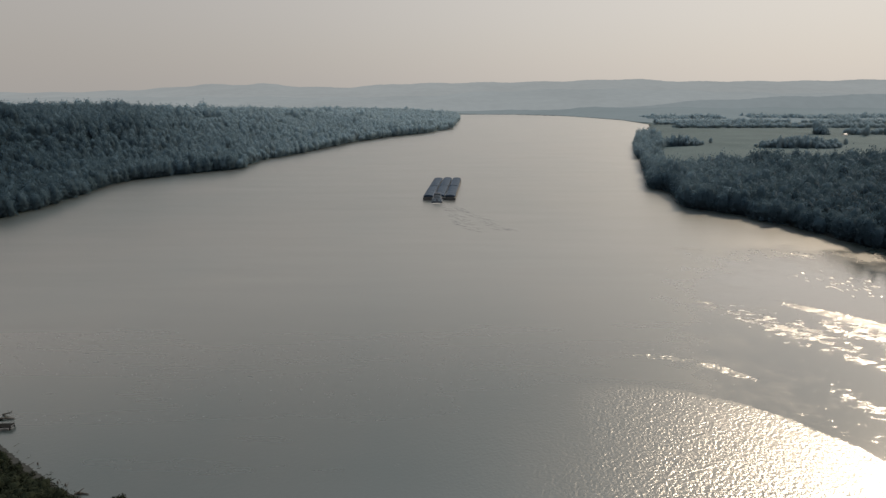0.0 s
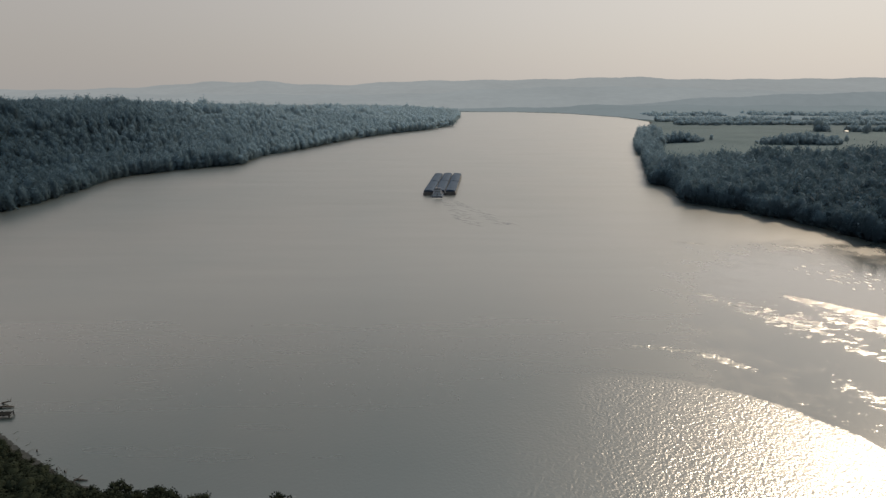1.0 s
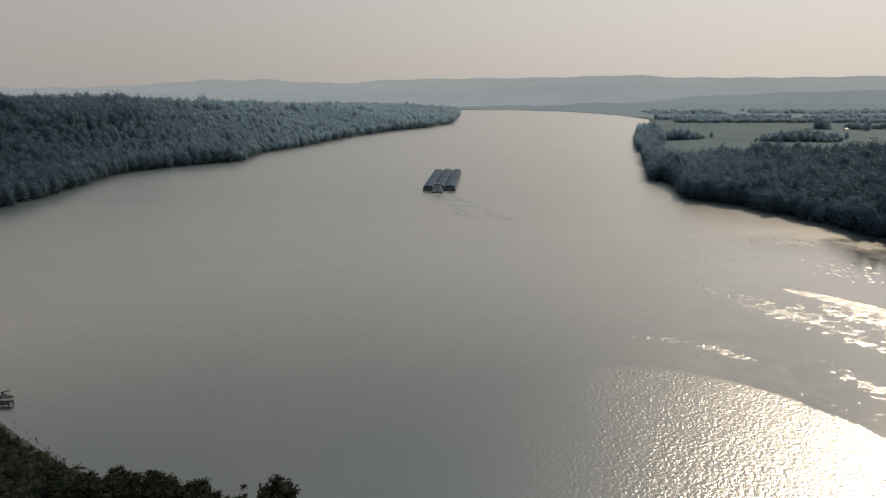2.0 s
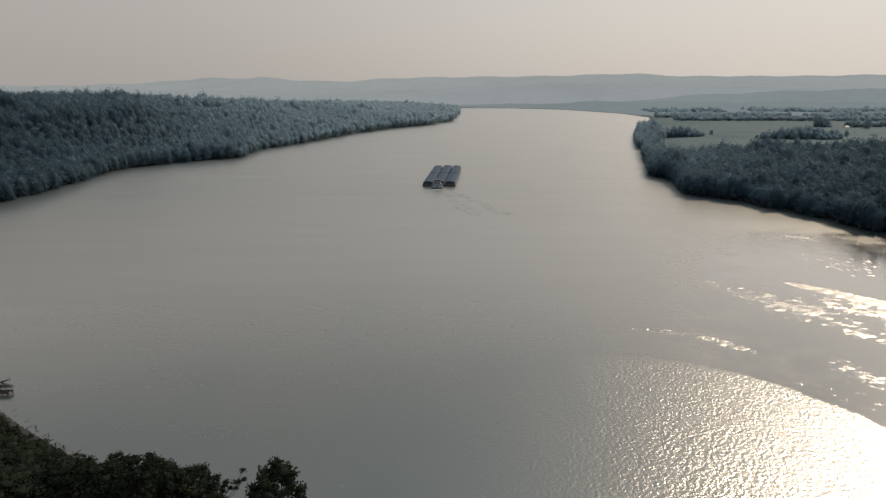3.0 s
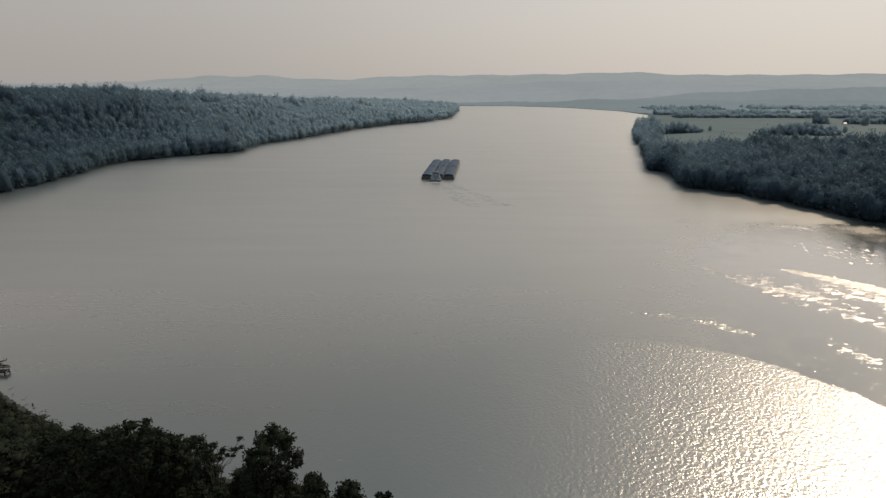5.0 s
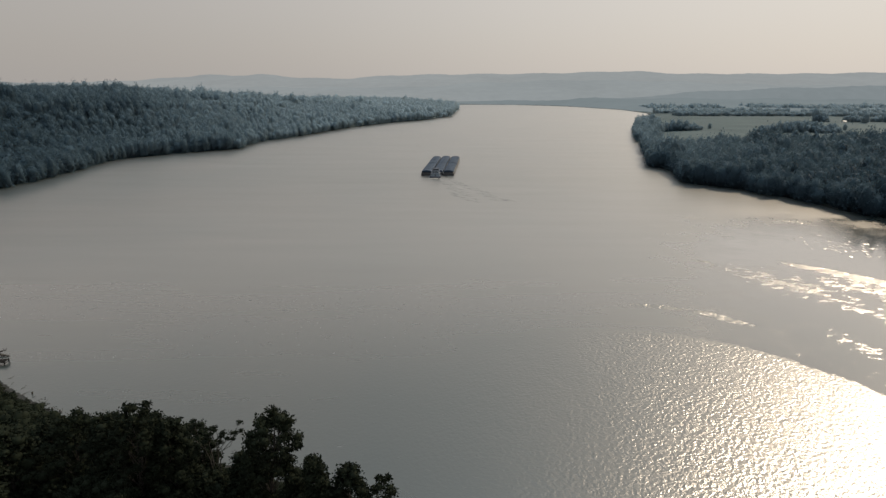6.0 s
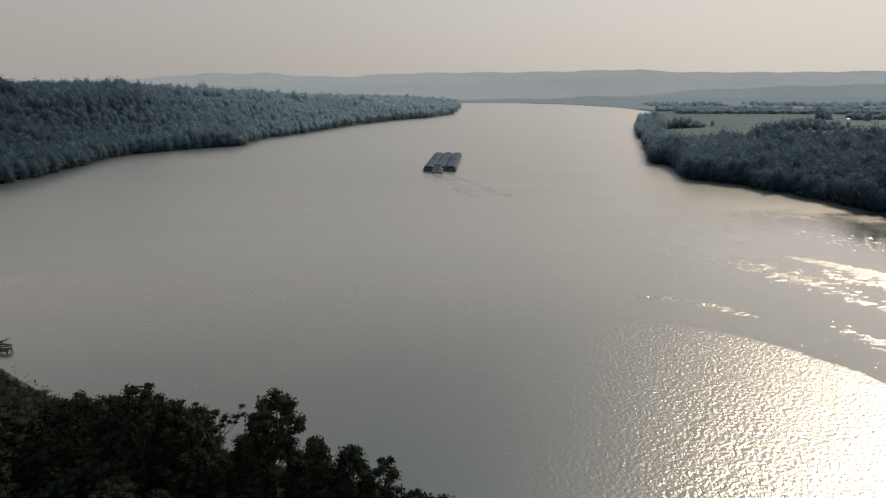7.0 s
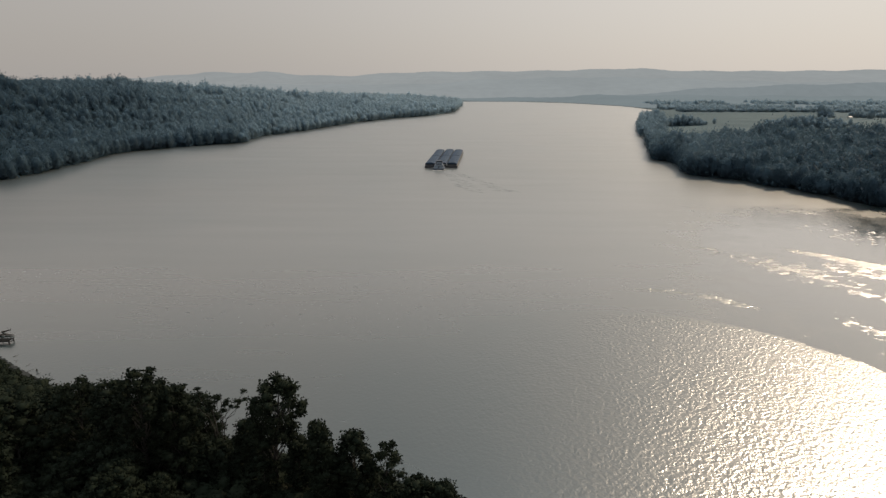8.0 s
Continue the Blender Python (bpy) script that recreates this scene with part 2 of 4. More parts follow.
    slick = maths(nt, "MULTIPLY", maths(nt, "DIVIDE", maths(nt, "ADD", maths(nt, "SUBTRACT", maths(nt, "SUBTRACT", x, 25), maths(nt, "MULTIPLY", y, 0.35)), drift), 45, clamp=True), maths(nt, "DIVIDE", maths(nt, "ADD", maths(nt, "SUBTRACT", 380, y), drift), 70, clamp=True))
    breeze = maths(nt, "ADD", maths(nt, "MULTIPLY", maths(nt, "DIVIDE", maths(nt, "SUBTRACT", y, 220), 300, clamp=True), 0.14), 0.27)
    breeze = maths(nt, "ADD", breeze, maths(nt, "MULTIPLY", maths(nt, "SUBTRACT", noise_tex(nt, stretched(nt, pos, -35, 0.007, 0.045), 1.0, 4, 0.6), 0.5), 0.09))
    rough = blend(nt, slick, breeze, 0.14)
    stirred = maths(nt, "MAXIMUM", maths(nt, "MULTIPLY", ruffled, 2.5, clamp=True), paws)
    rough = blend(nt, stirred, rough, blend(nt, paws, 0.31, 0.35))
    nt.links.new(rough, bsdf.inputs["Roughness"])
    nt.links.new(rough, bsdf.inputs["Coat Roughness"])
    bsdf.inputs["IOR"].default_value = 1.75
    bsdf.inputs["Coat IOR"].default_value = 1.7
    return mat


M_WATER = water_material()


def ground_material():
    """Grass and crops; bare dark mud along the waterline; soil in patches."""
    mat, nt, bsdf = material("bank_and_field_ground")
    pos = position(nt)
    sep = nt.nodes.new("ShaderNodeSeparateXYZ")
    nt.links.new(pos, sep.inputs[0])
    grass = ramp(nt, noise_tex(nt, pos, 0.008, 5, 0.6), [(0.32, (0.042, 0.068, 0.076)), (0.52, (0.055, 0.084, 0.093)), (0.70, (0.067, 0.098, 0.104))])
    fine = ramp(nt, noise_tex(nt, pos, 0.8, 3), [(0.3, (0.7, 0.7, 0.7)), (0.7, (1.1, 1.1, 1.1))])
    grass = mixed(nt, 1.0, grass, fine, "MULTIPLY")
    mud = maths(nt, "SUBTRACT", 1.0, maths(nt, "MULTIPLY", maths(nt, "ADD", sep.outputs["Z"], maths(nt, "MULTIPLY", noise_tex(nt, pos, 0.15, 3), -0.9)), 1.6, clamp=True), clamp=True)
    # the near bank's ground, darker and browner than the fields
    near_ground = ramp(nt, noise_tex(nt, pos, 0.5, 4), [(0.3, (0.012, 0.012, 0.008)), (0.7, (0.026, 0.024, 0.016))])
    grass = mixed(nt, maths(nt, "DIVIDE", maths(nt, "SUBTRACT", 250, sep.outputs["Y"]), 40, clamp=True), grass, near_ground)
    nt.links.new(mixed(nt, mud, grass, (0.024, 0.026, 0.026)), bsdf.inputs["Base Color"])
    bsdf.inputs["Roughness"].default_value = 0.95
    bsdf.inputs["Specular IOR Level"].default_value = 0.15
    b = nt.nodes.new("ShaderNodeBump")
    b.inputs["Distance"].default_value = 0.25
    nt.links.new(noise_tex(nt, pos, 1.1, 4), b.inputs["Height"])
    nt.links.new(b.outputs[0], bsdf.inputs["Normal"])
    return mat


M_GROUND = ground_material()


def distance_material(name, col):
    """Far hills as a backdrop: the evening haze over them is painted in as emission."""
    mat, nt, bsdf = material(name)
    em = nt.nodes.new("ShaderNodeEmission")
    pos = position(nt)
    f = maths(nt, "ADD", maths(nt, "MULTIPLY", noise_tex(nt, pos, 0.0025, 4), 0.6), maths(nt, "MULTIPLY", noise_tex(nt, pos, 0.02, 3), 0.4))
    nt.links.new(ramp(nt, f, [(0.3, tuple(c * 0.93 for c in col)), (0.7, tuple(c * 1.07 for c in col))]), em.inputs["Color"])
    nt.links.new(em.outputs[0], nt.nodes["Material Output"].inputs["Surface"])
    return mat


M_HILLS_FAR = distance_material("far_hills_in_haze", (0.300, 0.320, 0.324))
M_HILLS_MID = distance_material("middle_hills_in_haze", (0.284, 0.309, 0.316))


# ---------------------------------------------------------------- mesh helpers
def link_mesh(name, bm, mat, parent=None, smooth=False):
    me = bpy.data.meshes.new(name)
    bm.to_mesh(me)
    bm.free()
    me.materials.append(mat)
    if smooth:
        me.shade_smooth()
    ob = new(name, me)
    if parent is not None:
        ob.parent = parent
    return ob


def part(name, bm, mat, parent, label="", smooth=False):
    ob = link_mesh(name, bm, mat, parent, smooth)
    return tagged(ob, label) if label else ob


def array_mesh(name, verts, faces, mat, parent=None, smooth=False):
    """A mesh from numpy arrays: verts (n, 3), triangles (m, 3)."""
    me = bpy.data.meshes.new(name)
    me.vertices.add(len(verts))
    me.vertices.foreach_set("co", np.ascontiguousarray(verts, dtype=np.float32).ravel())
    m = len(faces)
    me.loops.add(m * 3)
    me.polygons.add(m)
    me.loops.foreach_set("vertex_index", np.ascontiguousarray(faces, dtype=np.int32).ravel())
    me.polygons.foreach_set("loop_start", np.arange(m, dtype=np.int32) * 3)
    me.update(calc_edges=True)
    me.materials.append(mat)
    if smooth:
        me.shade_smooth()
    ob = new(name, me)
    if parent is not None:
        ob.parent = parent
    return ob


def box(bm, x0, x1, y0, y1, z0, z1, bevel=0.0):
    made = bmesh.ops.create_cube(bm, size=1.0, matrix=Matrix.LocRotScale(((x0 + x1) / 2, (y0 + y1) / 2, (z0 + z1) / 2), None, (x1 - x0, y1 - y0, z1 - z0)))
    if bevel:
        edges = list({e for v in made["verts"] for e in v.link_edges})
        bmesh.ops.bevel(bm, geom=edges, offset=bevel, segments=2, affect="EDGES")


def tube(bm, points, radii, sides=7):
    """A tapering round limb through points."""
    rings = []
    for i, (p, r) in enumerate(zip(points, radii)):
        a = Vector(points[max(i - 1, 0)])
        b = Vector(points[min(i + 1, len(points) - 1)])
        q = (b - a).to_track_quat("Z", "X") if (b - a).length > 1e-6 else Euler((0, 0, 0)).to_quaternion()
        rings.append([bm.verts.new(Vector(p) + q @ Vector((r * math.cos(k * math.tau / sides), r * math.sin(k * math.tau / sides), 0))) for k in range(sides)])
    for lo, hi in zip(rings, rings[1:]):
        for k in range(sides):
            bm.faces.new((lo[k], lo[(k + 1) % sides], hi[(k + 1) % sides], hi[k]))
    bm.faces.new(rings[-1])
    bm.faces.new(rings[0][::-1])


# ---------------------------------------------------------------- plan of the river
# shoreline of the river, in order: wooded left bank, far bank, right bank, near bank
SHORE = [
    ("L", [(-3200, 430), (-900, 440), (-560, 455), (-377, 470), (-372, 497), (-371, 534), (-376, 586), (-383, 652), (-370, 691), (-334, 734), (-279, 789), (-286, 860), (-264, 935), (-227, 1024), (-191, 1181), (-112, 1358), (-35, 1468), (25, 1620), (59, 2078), (55, 2330), (-60, 2440), (-320, 2540), (-3200, 2700)]),
    ("F", [(-3200, 3050), (-900, 2960), (-200, 2700), (79, 2625), (296, 2612), (515, 2445), (653, 2118), (648, 1836)]),
    ("R", [(618, 1749), (446, 1309), (363, 1086), (319, 935), (296, 833), (258, 720), (229, 628), (238, 596), (236, 563), (219, 518), (255, 483),
           (277, 437), (288, 389), (300, 368), (345, 310), (470, 180), (900, -100), (3200, -900)]),
    ("N", [(3200, -1300), (600, -320), (220, -40), (70, 58), (24, 83), (4, 91), (-40, 106), (-70, 118), (-100, 129), (-112, 136), (-125, 144),
           (-137, 152), (-170, 168), (-300, 200), (-900, 225), (-3200, 210)]),
]
CORNERS = np.array([p for _, line in SHORE for p in line], dtype=float)
SIDE = np.concatenate([[k] * len(line) for k, (_, line) in enumerate(SHORE)])


def shore_distance(px, py):
    """Metres from the waterline (land positive), and the bank (0 left, 1 far, 2 right, 3 near) that is nearest."""
    px, py = np.asarray(px, float), np.asarray(py, float)
    best, which, inside = np.full(px.shape, 1e9), np.zeros(px.shape, int), np.zeros(px.shape, bool)
    for i in range(len(CORNERS)):
        (ax, ay), (bx, by) = CORNERS[i], CORNERS[(i + 1) % len(CORNERS)]
        ux, uy = bx - ax, by - ay
        t = np.clip(((px - ax) * ux + (py - ay) * uy) / (ux * ux + uy * uy), 0, 1)
        d = np.hypot(px - ax - t * ux, py - ay - t * uy)
        closer = d < best
        best, which = np.where(closer, d, best), np.where(closer, SIDE[i], which)
        if ay != by:
            inside ^= ((ay > py) != (by > py)) & (px < ax + (py - ay) / (by - ay) * ux)
    return np.where(inside, -best, best), which


def step(v):
    v = np.clip(v, 0, 1)
    return v * v * (3 - 2 * v)


def wavy(x, y, s):
    return np.sin(x / s + 1.3 * np.sin(y / s / 1.7)) * np.cos(y / s * 1.1 + 0.8 * np.sin(x / s / 1.3 + 2))


def land_height(px, py):
    d, side = shore_distance(px, py)
    rough = wavy(px, py, 37.0)
    d = np.where(side == 3, d, np.where(d > 0, np.maximum(d - 9, -0.5), d))
    left = 3 * step(d / 10) + (10 + 48 * (1 - 0.93 * step((py - 930) / 880))) * step((d - 6) / 225) * (1 + 0.07 * wavy(px, py, 120.0)) + 0.8 * rough
    far = 4 * step(d / 15) + 3 * step(d / 300)
    right = 4 * step(d / 14) + 4 * step(d / 120) + 0.3 * rough + 8 * step((py - 1400) / 1200)
    near = 4.5 * step(d / 16) + 5 * step((d - 8) / 60) + 0.3 * rough
    h = np.choose(side, [left, far, right, near])
    return np.where(d > 0, h * step(d / 6) ** 0.5 + 0.15 * np.minimum(d, 2), -4 * step(-d / 25) - 0.1)


def spaced(*runs):
    """Grid lines: (from, to, step) runs, end to end."""
    return np.unique(np.concatenate([np.arange(a, b, s) for a, b, s in runs]))


# ---------------------------------------------------------------- ground and water
gx = spaced((-4900, -1000, 150), (-1000, -160, 9), (-160, -84, 1.2), (-84, 40, 3), (40, 760, 8), (760, 1600, 40), (1600, 4951, 150))
gy = spaced((-4900, -100, 200), (-100, 60, 16), (60, 117, 3), (117, 171, 1.2), (171, 1150, 9), (1150, 2750, 25), (2750, 4951, 150))
GX, GY = np.meshgrid(gx, gy)
gz = land_height(GX, GY)
nx, ny = len(gx), len(gy)
idx = np.arange(nx * ny).reshape(ny, nx)
quads = np.stack([idx[:-1, :-1], idx[:-1, 1:], idx[1:, 1:], idx[1:, :-1]], -1).reshape(-1, 4)
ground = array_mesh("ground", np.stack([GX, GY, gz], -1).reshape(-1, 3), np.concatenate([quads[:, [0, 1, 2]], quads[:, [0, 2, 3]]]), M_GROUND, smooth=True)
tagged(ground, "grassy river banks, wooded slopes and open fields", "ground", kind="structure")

bm = bmesh.new()
bmesh.ops.create_grid(bm, x_segments=8, y_segments=8, size=4900)
water = link_mesh("water", bm, M_WATER)
tagged(water, "calm silty river with wind-ruffled patches", "river", kind="structure")


# ---------------------------------------------------------------- far hills
def hills(name, label, crest, foot, y_crest, mat, bumps, seed):
    """A long wooded ridge: a slope from its foot up to an uneven crest, and down behind."""
    xs = np.arange(-4600, 4601, 25.0)
    cx, cz = np.array([c[0] for c in crest]), np.array([c[1] for c in crest])
    top = np.interp(xs, cx, cz)
    k = np.ones(5) / 5
    top = np.convolve(np.pad(top, 2, mode="edge"), k, "valid")
    rng = np.random.RandomState(seed)
    top = top + bumps * (rng.rand(len(xs)) - 0.5) + bumps * np.sin(xs / 61 + seed)
    y_foot = np.interp(xs, [p[0] for p in foot], [p[1] for p in foot])
    rows = [(0.0, 0.0), (0.03, 0.25), (0.12, 0.40), (0.45, 0.7), (1.0, 1.0), (1.15, 0.93), (1.4, 0.0)]
    v, n = [], len(xs)
    for along, part_of in rows:
        wob = 30 * np.sin(xs / 240 + along * 9) if 0.1 < part_of < 1 and along < 1 else 0
        v.append(np.stack([xs, y_foot + along * (y_crest - y_foot) + wob * along, top * part_of + 1.0], -1))
    i = np.arange(n * len(rows)).reshape(len(rows), n)
    q = np.stack([i[:-1, :-1], i[:-1, 1:], i[1:, 1:], i[1:, :-1]], -1).reshape(-1, 4)
    ob = array_mesh(name, np.concatenate(v), np.concatenate([q[:, [0, 1, 2]], q[:, [0, 2, 3]]]), mat, smooth=True)
    return tagged(ob, label, "hills", kind="structure")


FAR_CREST = [(-4600, 95), (-3400, 88), (-2700, 90), (-2200, 105), (-1820, 132), (-1690, 148), (-1480, 140), (-1290, 152), (-1050, 130), (-720, 121),
             (-350, 147), (70, 155), (700, 163), (1360, 182), (1680, 164), (2580, 168), (3300, 182), (4600, 175)]
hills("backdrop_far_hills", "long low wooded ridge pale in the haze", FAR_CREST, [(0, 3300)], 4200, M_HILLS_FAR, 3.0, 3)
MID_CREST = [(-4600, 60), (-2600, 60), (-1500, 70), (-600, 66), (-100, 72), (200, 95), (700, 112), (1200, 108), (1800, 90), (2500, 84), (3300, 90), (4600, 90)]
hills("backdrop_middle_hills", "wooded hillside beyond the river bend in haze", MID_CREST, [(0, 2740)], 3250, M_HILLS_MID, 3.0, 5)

# an added ridge whose glow carries the darker, thinner haze at the right
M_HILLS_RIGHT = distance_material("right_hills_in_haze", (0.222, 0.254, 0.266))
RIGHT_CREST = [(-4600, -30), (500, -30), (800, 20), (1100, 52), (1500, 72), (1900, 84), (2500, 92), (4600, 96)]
hills("backdrop_right_hills", "added darker ridge where the haze over the hills thins", RIGHT_CREST, [(0, 2600)], 2720, M_HILLS_RIGHT, 3.0, 7)
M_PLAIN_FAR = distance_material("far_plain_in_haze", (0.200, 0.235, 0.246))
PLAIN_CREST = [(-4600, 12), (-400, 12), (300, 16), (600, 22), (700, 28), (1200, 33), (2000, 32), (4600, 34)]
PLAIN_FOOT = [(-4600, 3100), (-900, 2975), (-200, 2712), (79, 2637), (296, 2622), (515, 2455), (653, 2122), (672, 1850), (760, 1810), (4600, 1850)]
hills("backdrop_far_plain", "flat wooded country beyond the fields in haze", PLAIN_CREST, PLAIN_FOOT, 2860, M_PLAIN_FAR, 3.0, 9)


# ---------------------------------------------------------------- woods
def ico(level):
    b = bmesh.new()
    bmesh.ops.create_icosphere(b, subdivisions=level, radius=1.0)
    v = np.array([w.co[:] for w in b.verts])
    f = np.array([[w.index for w in p.verts] for p in b.faces])
    b.free()
    return v, f


ICO1, ICO2 = ico(1), ico(2)


def crown_arrays(rng, lumps, leaves, low=0.22, girth=0.27, foot=0.8):
    """A crown of unit height and half-width about 0.5: a full, lumpy body of foliage and leafy sprays standing out all over it."""
    v0, f0 = ICO2
    knob = rng.randn(lumps, 3)
    knob /= np.linalg.norm(knob, axis=1)[:, None]
    reach = 0.80 + 0.34 * np.clip((v0 @ knob.T - 0.62) / 0.38, 0, 1).max(axis=1) + 0.22 * (rng.rand(len(v0)) - 0.5)
    half, mid = (0.97 - low) / 2, (0.97 + low) / 2
    core = v0 * reach[:, None] * (girth, girth, half) + (0, 0, mid)
    # broad shoulders, narrower foot
    core[:, :2] *= (foot + (1.08 - foot) * np.clip((core[:, 2:] - low) / 0.5, 0, 1))
    seat = core[rng.randint(len(core), size=leaves)]
    out = seat - (0, 0, mid)
    out /= np.linalg.norm(out, axis=1)[:, None]
    p = seat + 0.060 * rng.randn(leaves, 3) + out * 0.12 * rng.rand(leaves, 1)
    d = out + 0.9 * rng.randn(leaves, 3)
    d /= np.linalg.norm(d, axis=1)[:, None]
    e = np.cross(d, rng.randn(leaves, 3))
    e /= np.linalg.norm(e, axis=1)[:, None]
    size = 0.028 + 0.032 * rng.rand(leaves, 1)
    blades = np.stack([p - e * size - d * size * 0.6, p + e * size - d * size * 0.6, p + d * size], 1).reshape(-1, 3)
    i = len(core) + 3 * np.arange(leaves)[:, None]
    return np.concatenate([core, blades]), np.concatenate([f0, i + (0, 1, 2)])


def bank_tree(rng, mat, lumps, leaves):
    """A broad-leaved riverside tree of unit height, crown reaching nearly to the ground."""
    root = new("tree")
    root.empty_display_size = 0.1
    b = bmesh.new()
    tube(b, [(0, 0, -0.04), (0.004, 0.0, 0.2), (0.012, -0.008, 0.45), (0.0, 0.01, 0.75)], [0.022, 0.017, 0.012, 0.004], 6)
    tube(b, [(0.004, 0, 0.28), (0.09, 0.05, 0.45), (0.15, 0.09, 0.6)], [0.010, 0.007, 0.002], 5)
    tube(b, [(0.004, 0, 0.33), (-0.10, 0.02, 0.5), (-0.16, 0.05, 0.62)], [0.010, 0.007, 0.002], 5)
    part("trunk", b, M_BARK, root)
    v, f = crown_arrays(rng, lumps, leaves, low=0.0, foot=1.2)
    array_mesh("crown", v, f, mat, root)
    return tagged(root, "dense dark green broad-leaved tree on the river bank", "tree", "bank trees")


def scatter(rng, x0, x1, y0, y1, gap, keep):
    """Jittered places over a stretch of the plan, those for which keep(x, y, shore distance, bank) holds."""
    xs, ys = np.meshgrid(np.arange(x0, x1, gap), np.arange(y0, y1, gap))
    xs = xs.ravel() + (rng.rand(xs.size) - 0.5) * gap * 0.9
    ys = ys.ravel() + (rng.rand(ys.size) - 0.5) * gap * 0.9
    d, side = shore_distance(xs, ys)
    ok = keep(xs, ys, d, side)
    return xs[ok], ys[ok]


def woods(name, label, rng, xs, ys, protos, mat, low, high, wide, grow=None):
    """Many far trees as one piece of woodland."""
    zs = land_height(xs, ys)
    V, F, base = [], [], 0
    for n, (x, y, z) in enumerate(zip(xs, ys, zs)):
        v, f = protos[rng.randint(len(protos))]
        h = (low + (high - low) * rng.rand() ** 1.3) * (1 + 0.18 * float(wavy(x, y, 24.0)))
        w = wide * (0.8 + 0.5 * rng.rand())
        if grow is not None:
            h *= grow[n]
        if rng.rand() < 0.09:
            h, w = h * 1.22, w * 1.25
        a = rng.rand() * math.tau
        c, s = math.cos(a), math.sin(a)
        p = np.empty_like(v)
        p[:, 0] = (v[:, 0] * c - v[:, 1] * s) * w + x
        p[:, 1] = (v[:, 0] * s + v[:, 1] * c) * w + y
        p[:, 2] = v[:, 2] * h + z - 0.12 * h
        V.append(p)
        F.append(f + base)
        base += len(v)
    ob = array_mesh(name, np.concatenate(V), np.concatenate(F), mat)
    return tagged(ob, label, "woodland", kind="stuff")


rng = np.random.RandomState(11)
PROTO_MID = [crown_arrays(rng, 11, 230, low=0.15) for _ in range(8)]
PROTO_COPSE = [crown_arrays(rng, 10, 130, low=0.02) for _ in range(6)]
PROTO_LOW = [crown_arrays(rng, 9, 80, low=0.2) for _ in range(8)]
PROTO_SCRUB = [crown_arrays(rng, 14, 190, low=0.05, girth=0.26) for _ in range(6)]

in_view = lambda x, y: (x > -0.90 * y - 40) & (x < 0.90 * y + 40)


def hazed_woods(name, label, xs, ys, protos, low, high, wide, bounds=(500, 590, 690, 800, 930, 1100, 1450)):
    """Woodland with haze painted in: leaf colours pale with distance, darker far left, steps mingling where they meet.
    """
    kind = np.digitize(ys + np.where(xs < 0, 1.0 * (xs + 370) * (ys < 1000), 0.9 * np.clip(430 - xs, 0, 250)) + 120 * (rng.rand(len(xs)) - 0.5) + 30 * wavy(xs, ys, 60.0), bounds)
    # lower trees along one line of sight, to fit the crest's dip from the camera
    crest_dip = np.where((np.abs(xs + 0.715 * ys) < 20) & (ys > 690) & (ys < 860) & (xs < 0), 0.55, 1.0)
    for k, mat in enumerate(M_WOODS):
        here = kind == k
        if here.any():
            woods(name, label, rng, xs[here], ys[here], protos, mat, low, high, wide, crest_dip[here])


# left bank: a wooded slope; nearest rows as single trees
xs, ys = scatter(rng, -1000, 150, 380, 1000, 8.2, lambda x, y, d, s: (s == 0) & (d > 10) & (d < 420) & in_view(x, y))
hazed_woods("left_bank_woodland", "dense dark green deciduous forest on a river slope", xs, ys, PROTO_MID, 16, 23, 12.5)
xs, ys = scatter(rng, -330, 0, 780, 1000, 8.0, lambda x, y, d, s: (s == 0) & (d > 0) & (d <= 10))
hazed_woods("left_shore_woodland", "overhanging trees along the river's edge", xs, ys, PROTO_MID, 12, 18, 13)
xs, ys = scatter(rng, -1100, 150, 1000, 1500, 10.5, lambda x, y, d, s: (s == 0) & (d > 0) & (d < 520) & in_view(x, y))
hazed_woods("left_bank_far_woodland", "deciduous forest along the river slope farther off", xs, ys, PROTO_LOW, 18, 26, 17)
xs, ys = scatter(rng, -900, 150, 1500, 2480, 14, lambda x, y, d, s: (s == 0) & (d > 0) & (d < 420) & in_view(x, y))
hazed_woods("left_point_woodland", "hazy wooded point at the river bend", xs, ys, PROTO_LOW, 18, 27, 21)

RIGHT_HAZE_BOUNDS = (540, 640, 740, 860, 1000, 1180, 1400)
# right bank: a belt of wood between the river and the fields
field_edge = lambda x: 735 + 18 * np.sin(x / 60) - 0.05 * (x - 300)
xs, ys = scatter(rng, 200, 900, 330, 800, 8.2, lambda x, y, d, s: (s == 2) & (d > 10) & in_view(x, y) & (y < field_edge(x)))
hazed_woods("right_bank_woodland", "dense dark deciduous wood beside the river", xs, ys, PROTO_MID, 16, 23, 12.5, RIGHT_HAZE_BOUNDS)
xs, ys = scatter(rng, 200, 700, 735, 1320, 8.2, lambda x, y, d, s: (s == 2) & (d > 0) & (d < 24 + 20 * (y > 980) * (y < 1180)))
hazed_woods("right_shore_tree_belt", "narrow belt of trees along the river bank", xs, ys, PROTO_MID, 15, 23, 14, RIGHT_HAZE_BOUNDS)


